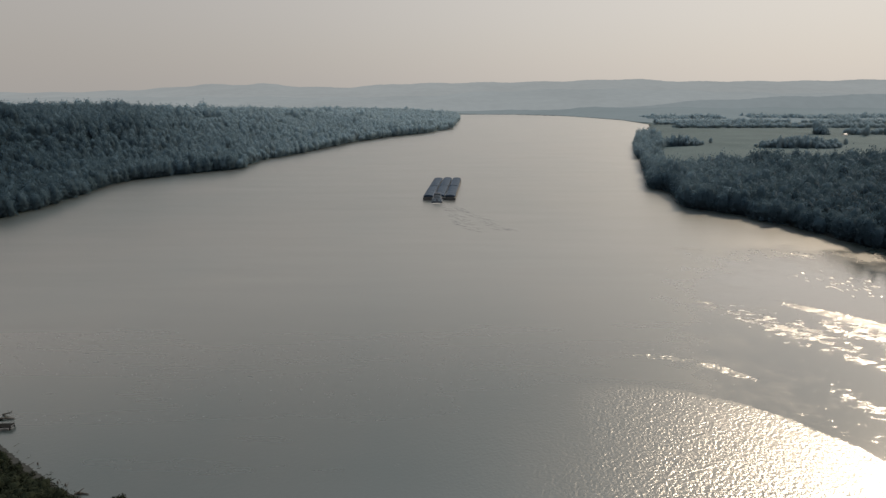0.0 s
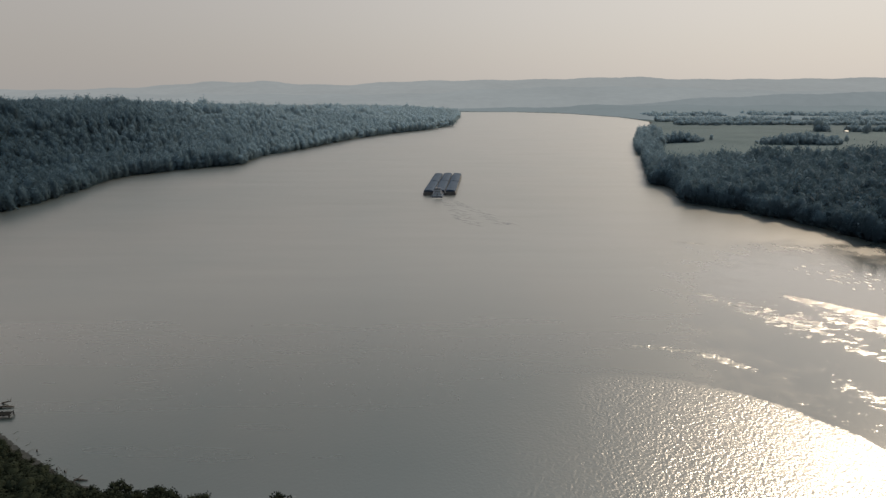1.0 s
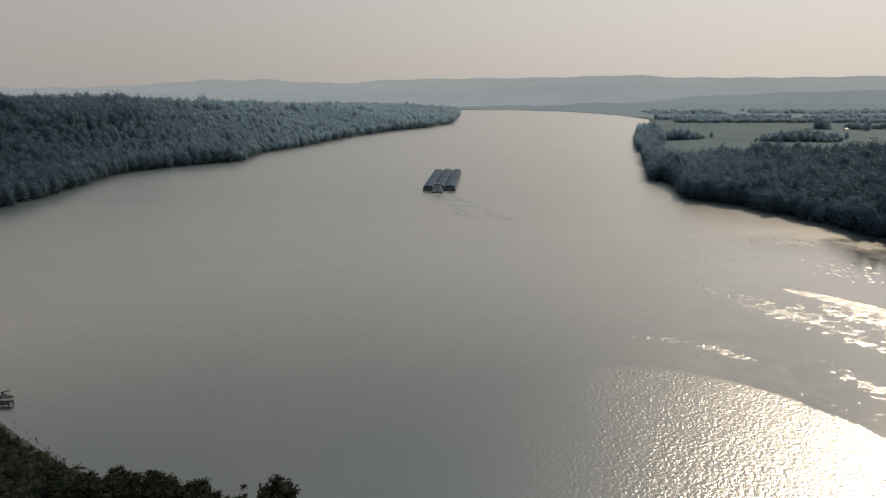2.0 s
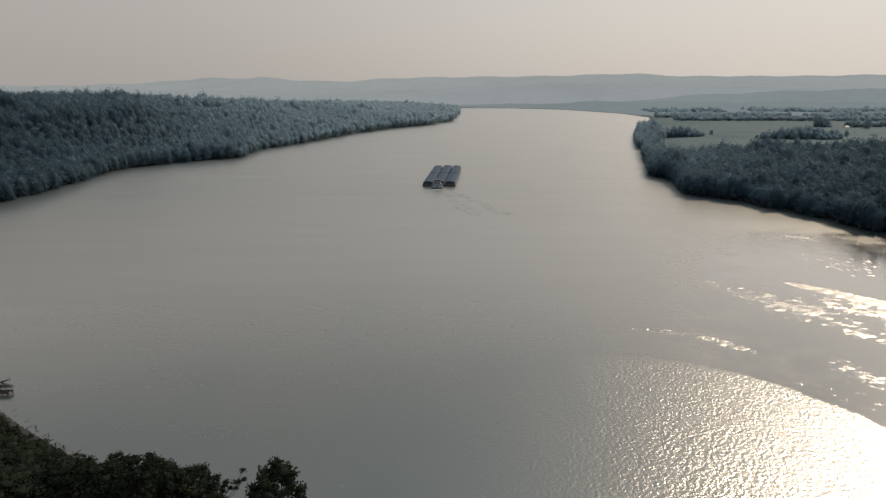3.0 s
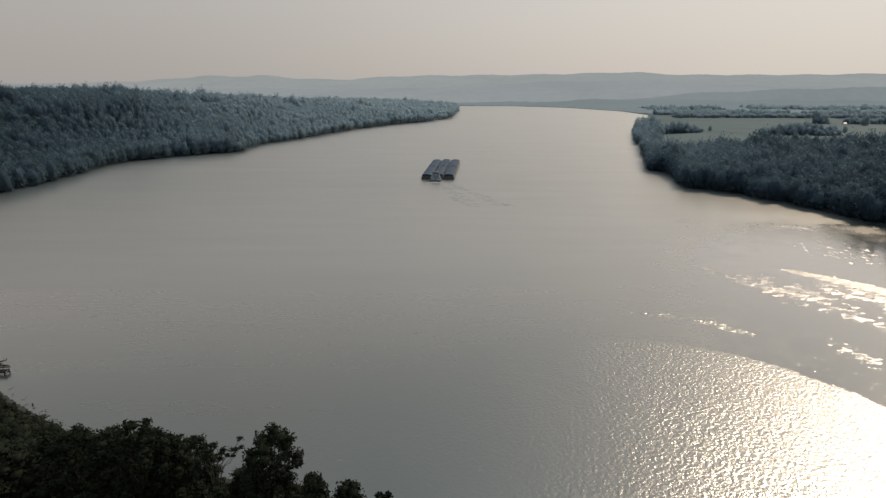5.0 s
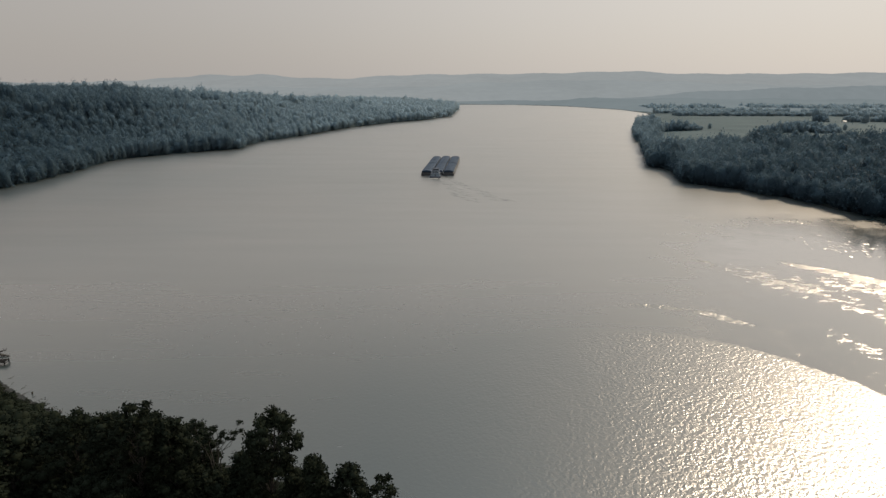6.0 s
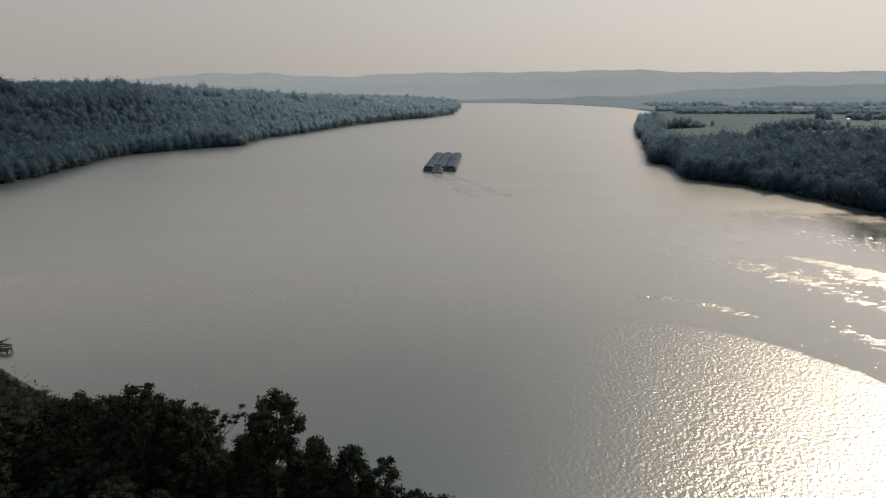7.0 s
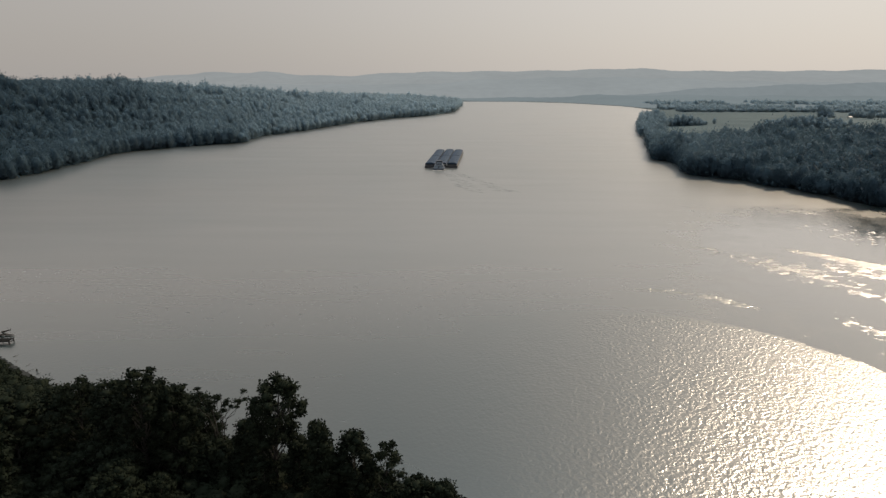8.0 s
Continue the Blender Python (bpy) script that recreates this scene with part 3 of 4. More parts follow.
def copse(label, boxes, mat, low, high, gap=9):
    """Trees over ovals of the plan, lower towards the rims."""
    px, py, grow = [], [], []
    for x0, x1, y0, y1 in boxes:
        rim = lambda x, y: ((2 * x - x0 - x1) / (x1 - x0)) ** 2 + ((2 * y - y0 - y1) / (y1 - y0)) ** 2
        x, y = scatter(rng, x0, x1, y0, y1, gap, lambda x, y, d, s: rim(x, y) < 0.95 + 0.35 * np.sin(x / 17))
        px.append(x)
        py.append(y)
        grow.append(np.clip(1.15 - 0.65 * rim(x, y), 0.35, 1.2))
    return woods("field_copse", label, rng, np.concatenate(px), np.concatenate(py), PROTO_COPSE, mat, low, high, gap * 1.7, np.concatenate(grow))


# copses and belts take leaf colours with the haze of their distance painted in
copse("hedgerow of rounded trees across a field", [(372, 400, 1040, 1080), (392, 480, 1042, 1078)], M_WOODS[4], 14, 22, 7)
copse("copse of trees standing in open fields", [(560, 705, 985, 1035), (600, 690, 1030, 1055)], M_WOODS[4], 13, 22, 7)
copse("group of trees round a farmhouse", [(840, 885, 1300, 1330), (915, 960, 1290, 1330), (960, 1100, 1300, 1325)], M_WOODS[5], 14, 26, 9)
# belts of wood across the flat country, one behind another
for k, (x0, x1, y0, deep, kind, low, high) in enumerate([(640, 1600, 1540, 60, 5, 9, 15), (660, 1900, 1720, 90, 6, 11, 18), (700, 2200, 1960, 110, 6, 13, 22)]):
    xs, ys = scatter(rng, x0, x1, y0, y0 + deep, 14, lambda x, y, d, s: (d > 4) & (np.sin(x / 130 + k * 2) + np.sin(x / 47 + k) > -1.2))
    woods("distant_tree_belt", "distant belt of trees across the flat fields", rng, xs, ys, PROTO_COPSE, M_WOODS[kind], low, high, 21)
# the crest of the left slope carries some taller trees
xs, ys = scatter(rng, -520, -410, 730, 870, 11, lambda x, y, d, s: (np.abs((x + 490) * 1.2 - (y - 780)) < 26))
woods("crest_woodland", "taller trees along the crest of a wooded slope", rng, xs, ys, PROTO_MID, M_WOODS[2], 24, 30, 15)
xs, ys = scatter(rng, -571, -553, 748, 764, 8, lambda x, y, d, s: d > 0)
woods("crest_tree_group", "tall group of trees above the forest crest", rng, xs, ys, PROTO_MID, M_WOODS[1], 30, 36, 13)

# older, taller trees towards the fields on the right bank
for x0, x1, y0, y1, low, high in ((366, 436, 630, 700, 23, 27), (470, 610, 630, 700, 23, 28)):
    xs, ys = scatter(rng, x0, x1, y0, y1, 10.5, lambda x, y, d, s: ((2 * x - x0 - x1) / (x1 - x0)) ** 2 + ((2 * y - y0 - y1) / (y1 - y0)) ** 2 < 1)
    woods("tall_woodland", "taller dark trees at the edge of the fields", rng, xs, ys, PROTO_MID, M_WOODS[1], low, high, 15)

# trees standing alone in the fields
FIELD_TREE = bank_tree(np.random.RandomState(70), M_WOODS[5], 12, 300)
tagged(FIELD_TREE, "lone rounded tree in an open field", "tree", "field trees")
for k, (x, y, h) in enumerate([(510, 1092, 11), (928, 1262, 24), (1010, 1285, 17), (745, 1060, 12)]):
    z = float(land_height(np.array([x]), np.array([y]))[0])
    m = Matrix.LocRotScale((x, y, z - 0.3), Euler((0, 0, k * 1.7)), (h * 0.9, h * 0.9, h))
    one = FIELD_TREE if k == 0 else copy_thing(FIELD_TREE, m)
    one.matrix_basis = m

# single trees along both banks
BANK_PROTOS = [bank_tree(np.random.RandomState(40 + k), (M_WOODS[1], M_WOODS[2], M_WOODS[3])[k // 2], 12, 420) for k in range(6)]
spots = []
for x0, x1, y0, y1, lo, hi, gap in ((-620, -150, 430, 800, 2.0, 12, 6.6), (210, 480, 330, 720, 3.0, 13, 6.4)):
    xs, ys = scatter(rng, x0, x1, y0, y1, gap, lambda x, y, d, s: (d > lo) & (d < hi) & ((s == 0) | (s == 2)) & in_view(x, y))
    spots += list(zip(xs, ys))
used = [0, 0, 0]
for x, y in spots:
    z = float(land_height(np.array([x]), np.array([y]))[0])
    h, w = 13 + 10 * rng.rand(), 12 + 5 * rng.rand()
    m = Matrix.LocRotScale((x, y, z - 0.3), Euler((0, 0, rng.rand() * math.tau)), (w, w, h))
    # leaf colours with little haze painted in near, more haze farther along the banks
    along = y + 70 * rng.rand()
    kind = int(along > (540 if x < 0 else 445)) + int(along > (690 if x < 0 else 640))
    k = used[kind]
    used[kind] += 1
    src = BANK_PROTOS[2 * kind + k % 2]
    one = src if k < 2 else copy_thing(src, m)
    one.matrix_basis = m


# ---------------------------------------------------------------- near bank trees
def leaf_clump(rng, c, r, leaves, size):
    """One spray of leaves: a small uneven core and many separate leaf blades round it."""
    core = ICO1[0] * (1 + 0.5 * (rng.rand(len(ICO1[0]), 1) - 0.5)) * (r * 0.62, r * 0.62, r * 0.5) + c
    d = rng.randn(leaves, 3)
    d /= np.linalg.norm(d, axis=1)[:, None]
    p = c + d * r * (0.55 + 0.55 * rng.rand(leaves, 1)) * (1, 1, 0.8)
    a = d + 0.9 * rng.randn(leaves, 3)
    a /= np.linalg.norm(a, axis=1)[:, None]
    b = np.cross(a, rng.randn(leaves, 3))
    b /= np.linalg.norm(b, axis=1)[:, None]
    L = size * (0.7 + 0.7 * rng.rand(leaves, 1))
    W = L * (0.38 + 0.2 * rng.rand(leaves, 1))
    v = np.stack([p - a * L * 0.5, p + b * W, p + a * L, p - b * W], 1).reshape(-1, 3)
    i = len(core) + 4 * np.arange(leaves)[:, None]
    f = np.concatenate([ICO1[1], np.concatenate([i + (0, 1, 2), i + (0, 2, 3)])])
    return np.concatenate([core, v]), f


def bank_oak(seed, height, width, clumps, label, bare=0.35, lean=(0, 0), taper=0.75, clump=1.3, leaves=85, kind="tree", group="near bank trees"):
    """A grown tree: trunk, limbs that fork, and a crown of leaf sprays at their ends. bare: the share of height below the crown."""
    rng = np.random.RandomState(seed)
    root = new(kind)
    root.empty_display_size = 0.5
    b = bmesh.new()
    top = np.array([lean[0], lean[1], height * 0.93])
    bend = rng.randn(2) * 0.03 * height
    stem = [np.array([0, 0, -0.5]), np.array([bend[0], bend[1], height * 0.3]), np.array([bend[0] * 0.4 + lean[0] * 0.5, lean[1] * 0.5 - bend[1], height * 0.62]), top]
    thick = 0.016 * height + 0.05
    tube(b, stem, [thick, thick * 0.75, thick * 0.42, thick * 0.1], 8)
    V, F, base = [], [], 0
    for k in range(clumps):
        t = (k + 0.5 * rng.rand()) / clumps
        z = height * (bare + (0.97 - bare) * t)
        wide = (math.sin(math.pi * (0.18 + 0.74 * t)) ** 0.6) * (1 - (1 - taper) * t)
        a = k * 2.39996 + rng.rand() * 0.9
        r = 0.5 * width * wide * (0.35 + 0.65 * math.sqrt(rng.rand()))
        mid = stem[1] + (stem[2] - stem[1]) * min(1.2, z / height)
        axis = np.array([lean[0] * t + bend[0] * (1 - t), lean[1] * t + bend[1] * (1 - t)])
        c = np.array([axis[0] + r * math.cos(a), axis[1] + r * math.sin(a), z])
        v, f = leaf_clump(rng, c, clump * (0.7 + 0.65 * rng.rand()), leaves, 0.34)
        V.append(v)
        F.append(f + base)
        base += len(v)
        if k % 2 == 0:
            low = max(0.16 * height, z - 0.18 * height - 0.4 * r)
            u = low / height
            foot = stem[0] * (1 - u) + top * u
            foot[:2] = axis * u + bend * (0.5 - abs(u - 0.4))
            knee = foot * 0.45 + c * 0.55 + np.array([0, 0, -0.03 * height]) + rng.randn(3) * 0.25
            tube(b, [foot, knee, c], [thick * 0.32, thick * 0.2, 0.03], 5)
    part("trunk", b, M_BARK, root)
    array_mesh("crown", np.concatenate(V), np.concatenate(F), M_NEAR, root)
    return tagged(root, label, kind, group)


def stand(ob, x, y, turn=0.0, size=1.0, sink=0.2):
    z = float(land_height(np.array([x]), np.array([y]))[0])
    ob.matrix_basis = Matrix.LocRotScale((x, y, z - sink), Euler((0, 0, turn)), (size, size, size))
    return ob


# the trees that stand out above the bank, with the height of their tops over the river
STANDING = [
    (-55.4, 86.7, 31.6, 12.5, 80, 0.25, (0, 0), 0.85, "broad dark oak with a rounded dense crown"),
    (-52.0, 88.5, 28.4, 7.4, 50, 0.25, (0.8, 0), 0.9, "rounded dark tree close beside a broad oak"),
    (-63.4, 89.5, 27.6, 11.0, 65, 0.2, (0, 0), 0.8, "dense dark tree with a lumpy rounded crown"),
    (-71.8, 93.0, 26.4, 10.5, 55, 0.15, (0, 0), 0.8, "low dense tree on the river bank"),
    (-31.4, 86.6, 30.4, 9.2, 62, 0.50, (1.4, 0), 1.2, "tall dark tree with a ragged crown"),
    (-27.2, 85.4, 18.6, 4.6, 26, 0.30, (0.8, 0), 1.0, "ragged side tree leaning over the water"),
    (-22.2, 82.1, 24.6, 5.4, 44, 0.25, (0, 0), 0.55, "narrow pointed dark tree"),
    (-16.2, 83.6, 21.6, 8.0, 48, 0.25, (0, 0), 0.8, "rounded leafy tree on the bank"),
    (-37.4, 90.6, 19.0, 8.5, 60, 0.08, (0, 0), 0.8, "full-leaved tree filling the space beside a taller one"),
    (-45.2, 90.2, 14.0, 8.0, 52, 0.08, (0, 0), 0.8, "low bushy tree under a dying one"),
    (-4.2, 81.0, 13.4, 7.0, 34, 0.15, (0, 0), 0.8, "small leafy tree on the bank slope"),
    (0.6, 80.5, 12.4, 5.4, 26, 0.15, (0, 0), 0.8, "small bushy tree at the water's edge"),
]
for k, (x, y, top, width, clumps, bare, lean, taper, label) in enumerate(STANDING):
    g = float(land_height(np.array([x]), np.array([y]))[0])
    stand(bank_oak(100 + k, top - g - 0.9, width, clumps, label, bare, lean, taper), x, y)
# thin-crowned trees whose limbs show
def open_tree(seed, height, label, stems):
    """A thinning tree: bare crooked stems that fork into limbs, each ending in a flat spray of leaves. stems: lean and share of the height."""
    r = np.random.RandomState(seed)
    root = new("tree")
    root.empty_display_size = 0.5
    b = bmesh.new()
    thick = 0.13
    V, F, base = [], [], 0
    for lx, ly, share in stems:
        fork = np.array([lx * 0.55, ly * 0.5, height * share * 0.72])
        tube(b, [(0.2 * lx, 0, -0.5), (0.25 * lx, 0.1, height * 0.3), (0.3 * lx, 0.1 * ly, height * share * 0.55), fork], [thick * 1.4, thick * 1.1, thick * 0.85, thick * 0.6], 7)
        for k in range(3):
            a = k * 2.5 + r.rand()
            end = np.array([lx + 1.7 * math.cos(a), ly + 1.7 * math.sin(a), height * share * (0.86 + 0.13 * r.rand())])
            knee = fork * 0.5 + end * 0.5 + np.array([0.5 * math.cos(a), 0.5 * math.sin(a), -0.35])
            tube(b, [fork, knee, end], [thick * 0.5, thick * 0.34, 0.04], 5)
            for _ in range(2):
                c = end + r.randn(3) * (0.75, 0.75, 0.22)
                tube(b, [knee * 0.4 + end * 0.6, c], [0.06, 0.03], 4)
                v, f = leaf_clump(r, c, 0.50 + 0.3 * r.rand(), 46, 0.30)
                v[:, 2] = c[2] + (v[:, 2] - c[2]) * 0.7
                V.append(v)
                F.append(f + base)
                base += len(v)
    # a dead limb without leaves
    tube(b, [(0.4, 0, height * 0.6), (0.9, 0.2, height * 0.8), (0.7, 0.2, height * 0.94)], [0.10, 0.06, 0.025], 5)
    part("trunk", b, M_BARK, root)
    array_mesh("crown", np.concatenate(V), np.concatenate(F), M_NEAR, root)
    return tagged(root, label, "tree", "near bank trees")


g = float(land_height(np.array([-44.0]), np.array([92.8]))[0])
stand(open_tree(140, 23.8 - g, "thin dying tree with bare crooked limbs showing", [(-1.8, 0.3, 1.0), (-3.2, -0.5, 0.93), (1.6, -0.2, 0.90), (2.8, 0.4, 0.88)]), -44.6, 92.8)
g = float(land_height(np.array([-10.6]), np.array([83.2]))[0])
stand(bank_oak(142, 18.6 - g, 6.6, 22, "open-crowned tree with light showing through", 0.35, (0.8, 0), 0.9, 0.95, 70), -10.6, 83.2)

FILL = [bank_oak(160 + k, 14.0, 10.5, 46, "dense dark understorey tree on the river bank", 0.12, (0, 0), 0.8, 1.45, 66) for k in range(4)]
SHRUB = [bank_oak(180 + k, 4.0, 4.6, 9, "dense dark green shrub on the bank", 0.08, (0, 0), 0.8, 1.1, 44, "shrub", "bank shrubs") for k in range(3)]
rng = np.random.RandomState(21)
CANOPY_X, CANOPY_Z = [-150, -125, -100, -90, -80, -66, -52, -48, -44, -38, -31, -26, -21, -16, -10, -4, 8], [3.0, 4.0, 6.5, 9, 17, 21, 21, 16, 13, 15, 19, 12, 15, 15, 11.5, 9.5, 6]


def place_all(protos, places, heights, unit):
    for k, ((x, y), h) in enumerate(zip(places, heights)):
        ob = protos[k % len(protos)]
        if k >= len(protos):
            ob = copy_thing(ob, Matrix.Identity(4))
        stand(ob, x, y, rng.rand() * math.tau, h / unit)


xs, ys = scatter(rng, -150, 2, 44, 136, 7.0, lambda x, y, d, s: (d > 4.5) & (d < 58) & (s == 3) & (y > 60 - 0.25 * x - 18))
shore_d, _ = shore_distance(xs, ys)
tops = np.interp(xs, CANOPY_X, CANOPY_Z) - 2.5 - 3.0 * rng.rand(len(xs)) + np.where(xs < -80, 0.5 * np.clip(shore_d - 6, 0, 22), -0.4 * np.clip(15 - shore_d, 0, 9))
room = tops - land_height(xs, ys)
tall = room > 6.5
place_all(FILL, list(zip(xs[tall], ys[tall])), room[tall], 14.0)
xs, ys = scatter(rng, -150, 8, 70, 160, 3.9, lambda x, y, d, s: (d > 0.4) & (d < 24) & (s == 3) & ((x < -84) | (x > -14) | (d < 9)))
room = np.clip(np.interp(xs, CANOPY_X, CANOPY_Z) - land_height(xs, ys) + 1.2, 1.6, 5.0) * (0.6 + 0.4 * rng.rand(len(xs)))
shore_d, _ = shore_distance(xs, ys)
room = np.minimum(room, 0.8 + 0.36 * shore_d)
place_all(SHRUB, list(zip(xs, ys)), room, 4.0)


# undergrowth farther up the bank, between the trees
xs, ys = scatter(rng, -150, 4, 44, 130, 3.4, lambda x, y, d, s: (d >= 3) & (d < 60) & (s == 3) & (y > 42 - 0.25 * x))
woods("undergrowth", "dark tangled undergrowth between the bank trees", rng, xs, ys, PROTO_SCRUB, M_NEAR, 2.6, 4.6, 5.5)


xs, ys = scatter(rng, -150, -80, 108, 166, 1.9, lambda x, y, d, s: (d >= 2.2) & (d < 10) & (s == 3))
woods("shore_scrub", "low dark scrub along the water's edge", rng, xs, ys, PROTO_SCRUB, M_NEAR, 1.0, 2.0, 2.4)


# ---------------------------------------------------------------- tow: covered barges pushed by a towboat
TOW = pose(-4.0, 553.5, 0, 0, 0, -4.6)


def cargo_barge():
    """A covered hopper barge, stern at y = 0: hull with raked bow, coaming, arched cover sections, deck fittings."""
    root = new("barge")
    root.empty_display_size = 2
    LEN, HALF, DECK = 59.4, 5.27, 2.3
    b = bmesh.new()
    outline = [(0, -1.5), (52.0, -1.5), (LEN, 1.2), (LEN, DECK), (0, DECK)]
    left = [b.verts.new((-HALF, y, z)) for y, z in outline]
    right = [b.verts.new((HALF, y, z)) for y, z in outline]
    b.faces.new(left)
    b.faces.new(right[::-1])
    for k in range(len(outline)):
        j = (k + 1) % len(outline)
        b.faces.new((left[k], right[k], right[j], left[j]))
    bmesh.ops.recalc_face_normals(b, faces=b.faces)
    bmesh.ops.bevel(b, geom=list(b.edges), offset=0.18, segments=2, affect="EDGES")
    hull = part("hull", b, M_STEEL, root, "dark weathered steel hull")
    b = bmesh.new()
    for sx in (-1, 1):
        box(b, sx * 4.55 - 0.12, sx * 4.55 + 0.12, 1.6, 57.6, DECK, DECK + 1.15)
    for y in (1.6, 57.4):
        box(b, -4.43, 4.43, y, y + 0.2, DECK, DECK + 1.15)
    part("coaming", b, M_STEEL, root)
    b = bmesh.new()
    for sx in (-1, 1):
        box(b, sx * HALF - 0.12 + (0.03 if sx > 0 else -0.03), sx * HALF + 0.12 + (0.03 if sx > 0 else -0.03), 0.4, LEN - 0.6, DECK - 0.35, DECK - 0.05, 0.04)
    part("rubbing_strake", b, M_STEEL, root)
    for sx in (-1, 1):
        b = bmesh.new()
        box(b, min(sx * 4.72, sx * 5.05), max(sx * 4.72, sx * 5.05), 0.5, LEN - 0.8, DECK + 0.004, DECK + 0.03)
        part("side_deck", b, M_DECK, root, "walkway plating coloured pale for the light it catches")
    sections = 9
    span = 56.6 / sections
    for k in range(sections):
        lift = 0.0 if k % 2 else 0.10
        b = bmesh.new()
        y0, y1 = 1.4 + k * span - 0.15, 1.4 + (k + 1) * span + 0.15
        arc = [(5.0 * math.cos(a), DECK + 1.12 + lift + 1.75 * math.sin(a) ** 0.8) for a in np.linspace(0, math.pi, 13)]
        rows = []
        for y, shrink in ((y0, 0.0), (y0 + 0.02, 1.0), (y1 - 0.02, 1.0), (y1, 0.0)):
            rows.append([b.verts.new((px * (1 if shrink else 0.985), y, pz - (0 if shrink else 0.06))) for px, pz in arc])
        for lo, hi in zip(rows, rows[1:]):
            for i in range(12):
                b.faces.new((lo[i], hi[i], hi[i + 1], lo[i + 1]))
        b.faces.new(rows[0])
        b.faces.new(rows[-1][::-1])
        bmesh.ops.recalc_face_normals(b, faces=b.faces)
        for f in range(2):
            box(b, -0.9 + f * 1.6, -0.7 + f * 1.6, y0 + 0.5, y1 - 0.5, DECK + 2.80 + lift, DECK + 2.96 + lift)
        part("cover", b, M_COVER, root)
    for y in (0.75, 58.6):
        for sx in (-4.0, 4.0):
            b = bmesh.new()
            box(b, sx - 0.5, sx + 0.5, y - 0.25, y + 0.25, DECK - 0.02, DECK + 0.1)
            for o in (-0.28, 0.28):
                tube(b, [(sx + o, y, DECK), (sx + o, y, DECK + 0.55)], [0.14, 0.16], 8)
            part("mooring_bitt", b, M_DARK, root)
    return tagged(root, "covered river cargo barge with arched grey covers", "barge", "barges in the tow")


first = cargo_barge()
column_push = (0.0, 4.0, 2.5)
for c in range(3):
    for r in range(2):
        m = TOW @ pose((c - 1) * 10.85, column_push[c] + r * 59.6, 0)
        if c == 0 and r == 0:
            first.matrix_basis = m
        else:
            copy_thing(first, m)


def tow_boat():
    """A small square-bowed river towboat, bow at y = 0, stern astern of it."""
    root = new("towboat")
    root.empty_display_size = 2
    b = bmesh.new()
    box(b, -4.2, 4.2, -15.5, -0.6, -1.2, 1.35, 0.25)
    part("hull", b, M_DARK, root, "dark painted steel hull")
    for sx in (-2.2, 2.2):
        b = bmesh.new()
        box(b, sx - 0.45, sx + 0.45, -0.75, -0.05, 0.1, 3.4, 0.08)
        part("push_knee", b, M_DARK, root)
    b = bmesh.new()
    box(b, -3.3, 3.3, -12.8, -2.6, 1.35, 4.0, 0.1)
    house = part("deckhouse", b, M_WHITE, root, "white painted lower deckhouse")
    for sx in (-3.32, 3.32):
        for k in range(4):
            b = bmesh.new()
            box(b, sx - 0.03, sx + 0.03, -11.6 + k * 2.4, -10.6 + k * 2.4, 2.3, 3.3)
            part("window", b, M_WINDOW, house)
    b = bmesh.new()
    box(b, -0.5, 0.5, -12.86, -12.80, 1.5, 3.5)
    part("door", b, M_DARK, house)
    b = bmesh.new()
    box(b, -3.7, 3.7, -13.2, -2.2, 4.0, 4.14, 0.03)
    part("upper_deck", b, M_DARK, root)
    b = bmesh.new()
    box(b, -2.6, 2.6, -10.6, -3.4, 4.14, 6.6, 0.1)
    cabin = part("cabin", b, M_WHITE, root, "white painted upper cabin")
    for k in range(3):
        b = bmesh.new()
        box(b, -1.9 + k * 1.4, -1.1 + k * 1.4, -10.64, -10.58, 5.0, 6.0)
        part("window", b, M_WINDOW, cabin)
    b = bmesh.new()
    box(b, -3.0, 3.0, -11.0, -3.0, 6.6, 6.72, 0.03)
    part("boat_deck", b, M_DARK, root)
    b = bmesh.new()
    box(b, -2.0, 2.0, -7.4, -3.6, 6.72, 9.0, 0.12)
    pilot = part("pilothouse", b, M_WHITE, root, "white pilothouse with dark windows all round")
    for x0, x1, y0, y1 in ((-1.8, 1.8, -3.58, -3.52), (-1.8, 1.8, -7.46, -7.40), (-2.06, -2.0, -7.1, -3.9), (2.0, 2.06, -7.1, -3.9)):
        b = bmesh.new()
        box(b, x0, x1, y0, y1, 7.7, 8.7)
        part("window", b, M_WINDOW, pilot)
    b = bmesh.new()
    box(b, -2.35, 2.35, -7.8, -3.2, 9.0, 9.16, 0.05)
    part("pilothouse_roof", b, M_DARK, root)
    for sx in (-2.1, 2.1):
        b = bmesh.new()
        tube(b, [(sx, -9.8, 6.6), (sx, -9.8, 9.4), (sx, -10.0, 9.7)], [0.42, 0.40, 0.38], 10)
        part("funnel", b, M_DARK, root)
    b = bmesh.new()
    tube(b, [(0, -6.4, 9.1), (0, -6.4, 12.2)], [0.09, 0.05], 6)
    tube(b, [(-1.0, -6.4, 11.0), (1.0, -6.4, 11.0)], [0.05, 0.05], 5)
    part("mast", b, M_DARK, root)
    b = bmesh.new()
    for sx in (-4.05, 4.05):
        tube(b, [(sx, -15.2, 2.4), (sx, -1.0, 2.4)], [0.05, 0.05], 5)
        for k in range(8):
            tube(b, [(sx, -15.2 + k * 2.0, 1.3), (sx, -15.2 + k * 2.0, 2.4)], [0.04, 0.04], 5)
    tube(b, [(-4.05, -15.2, 2.4), (4.05, -15.2, 2.4)], [0.05, 0.05], 5)
    part("railing", b, M_WHITE, root)
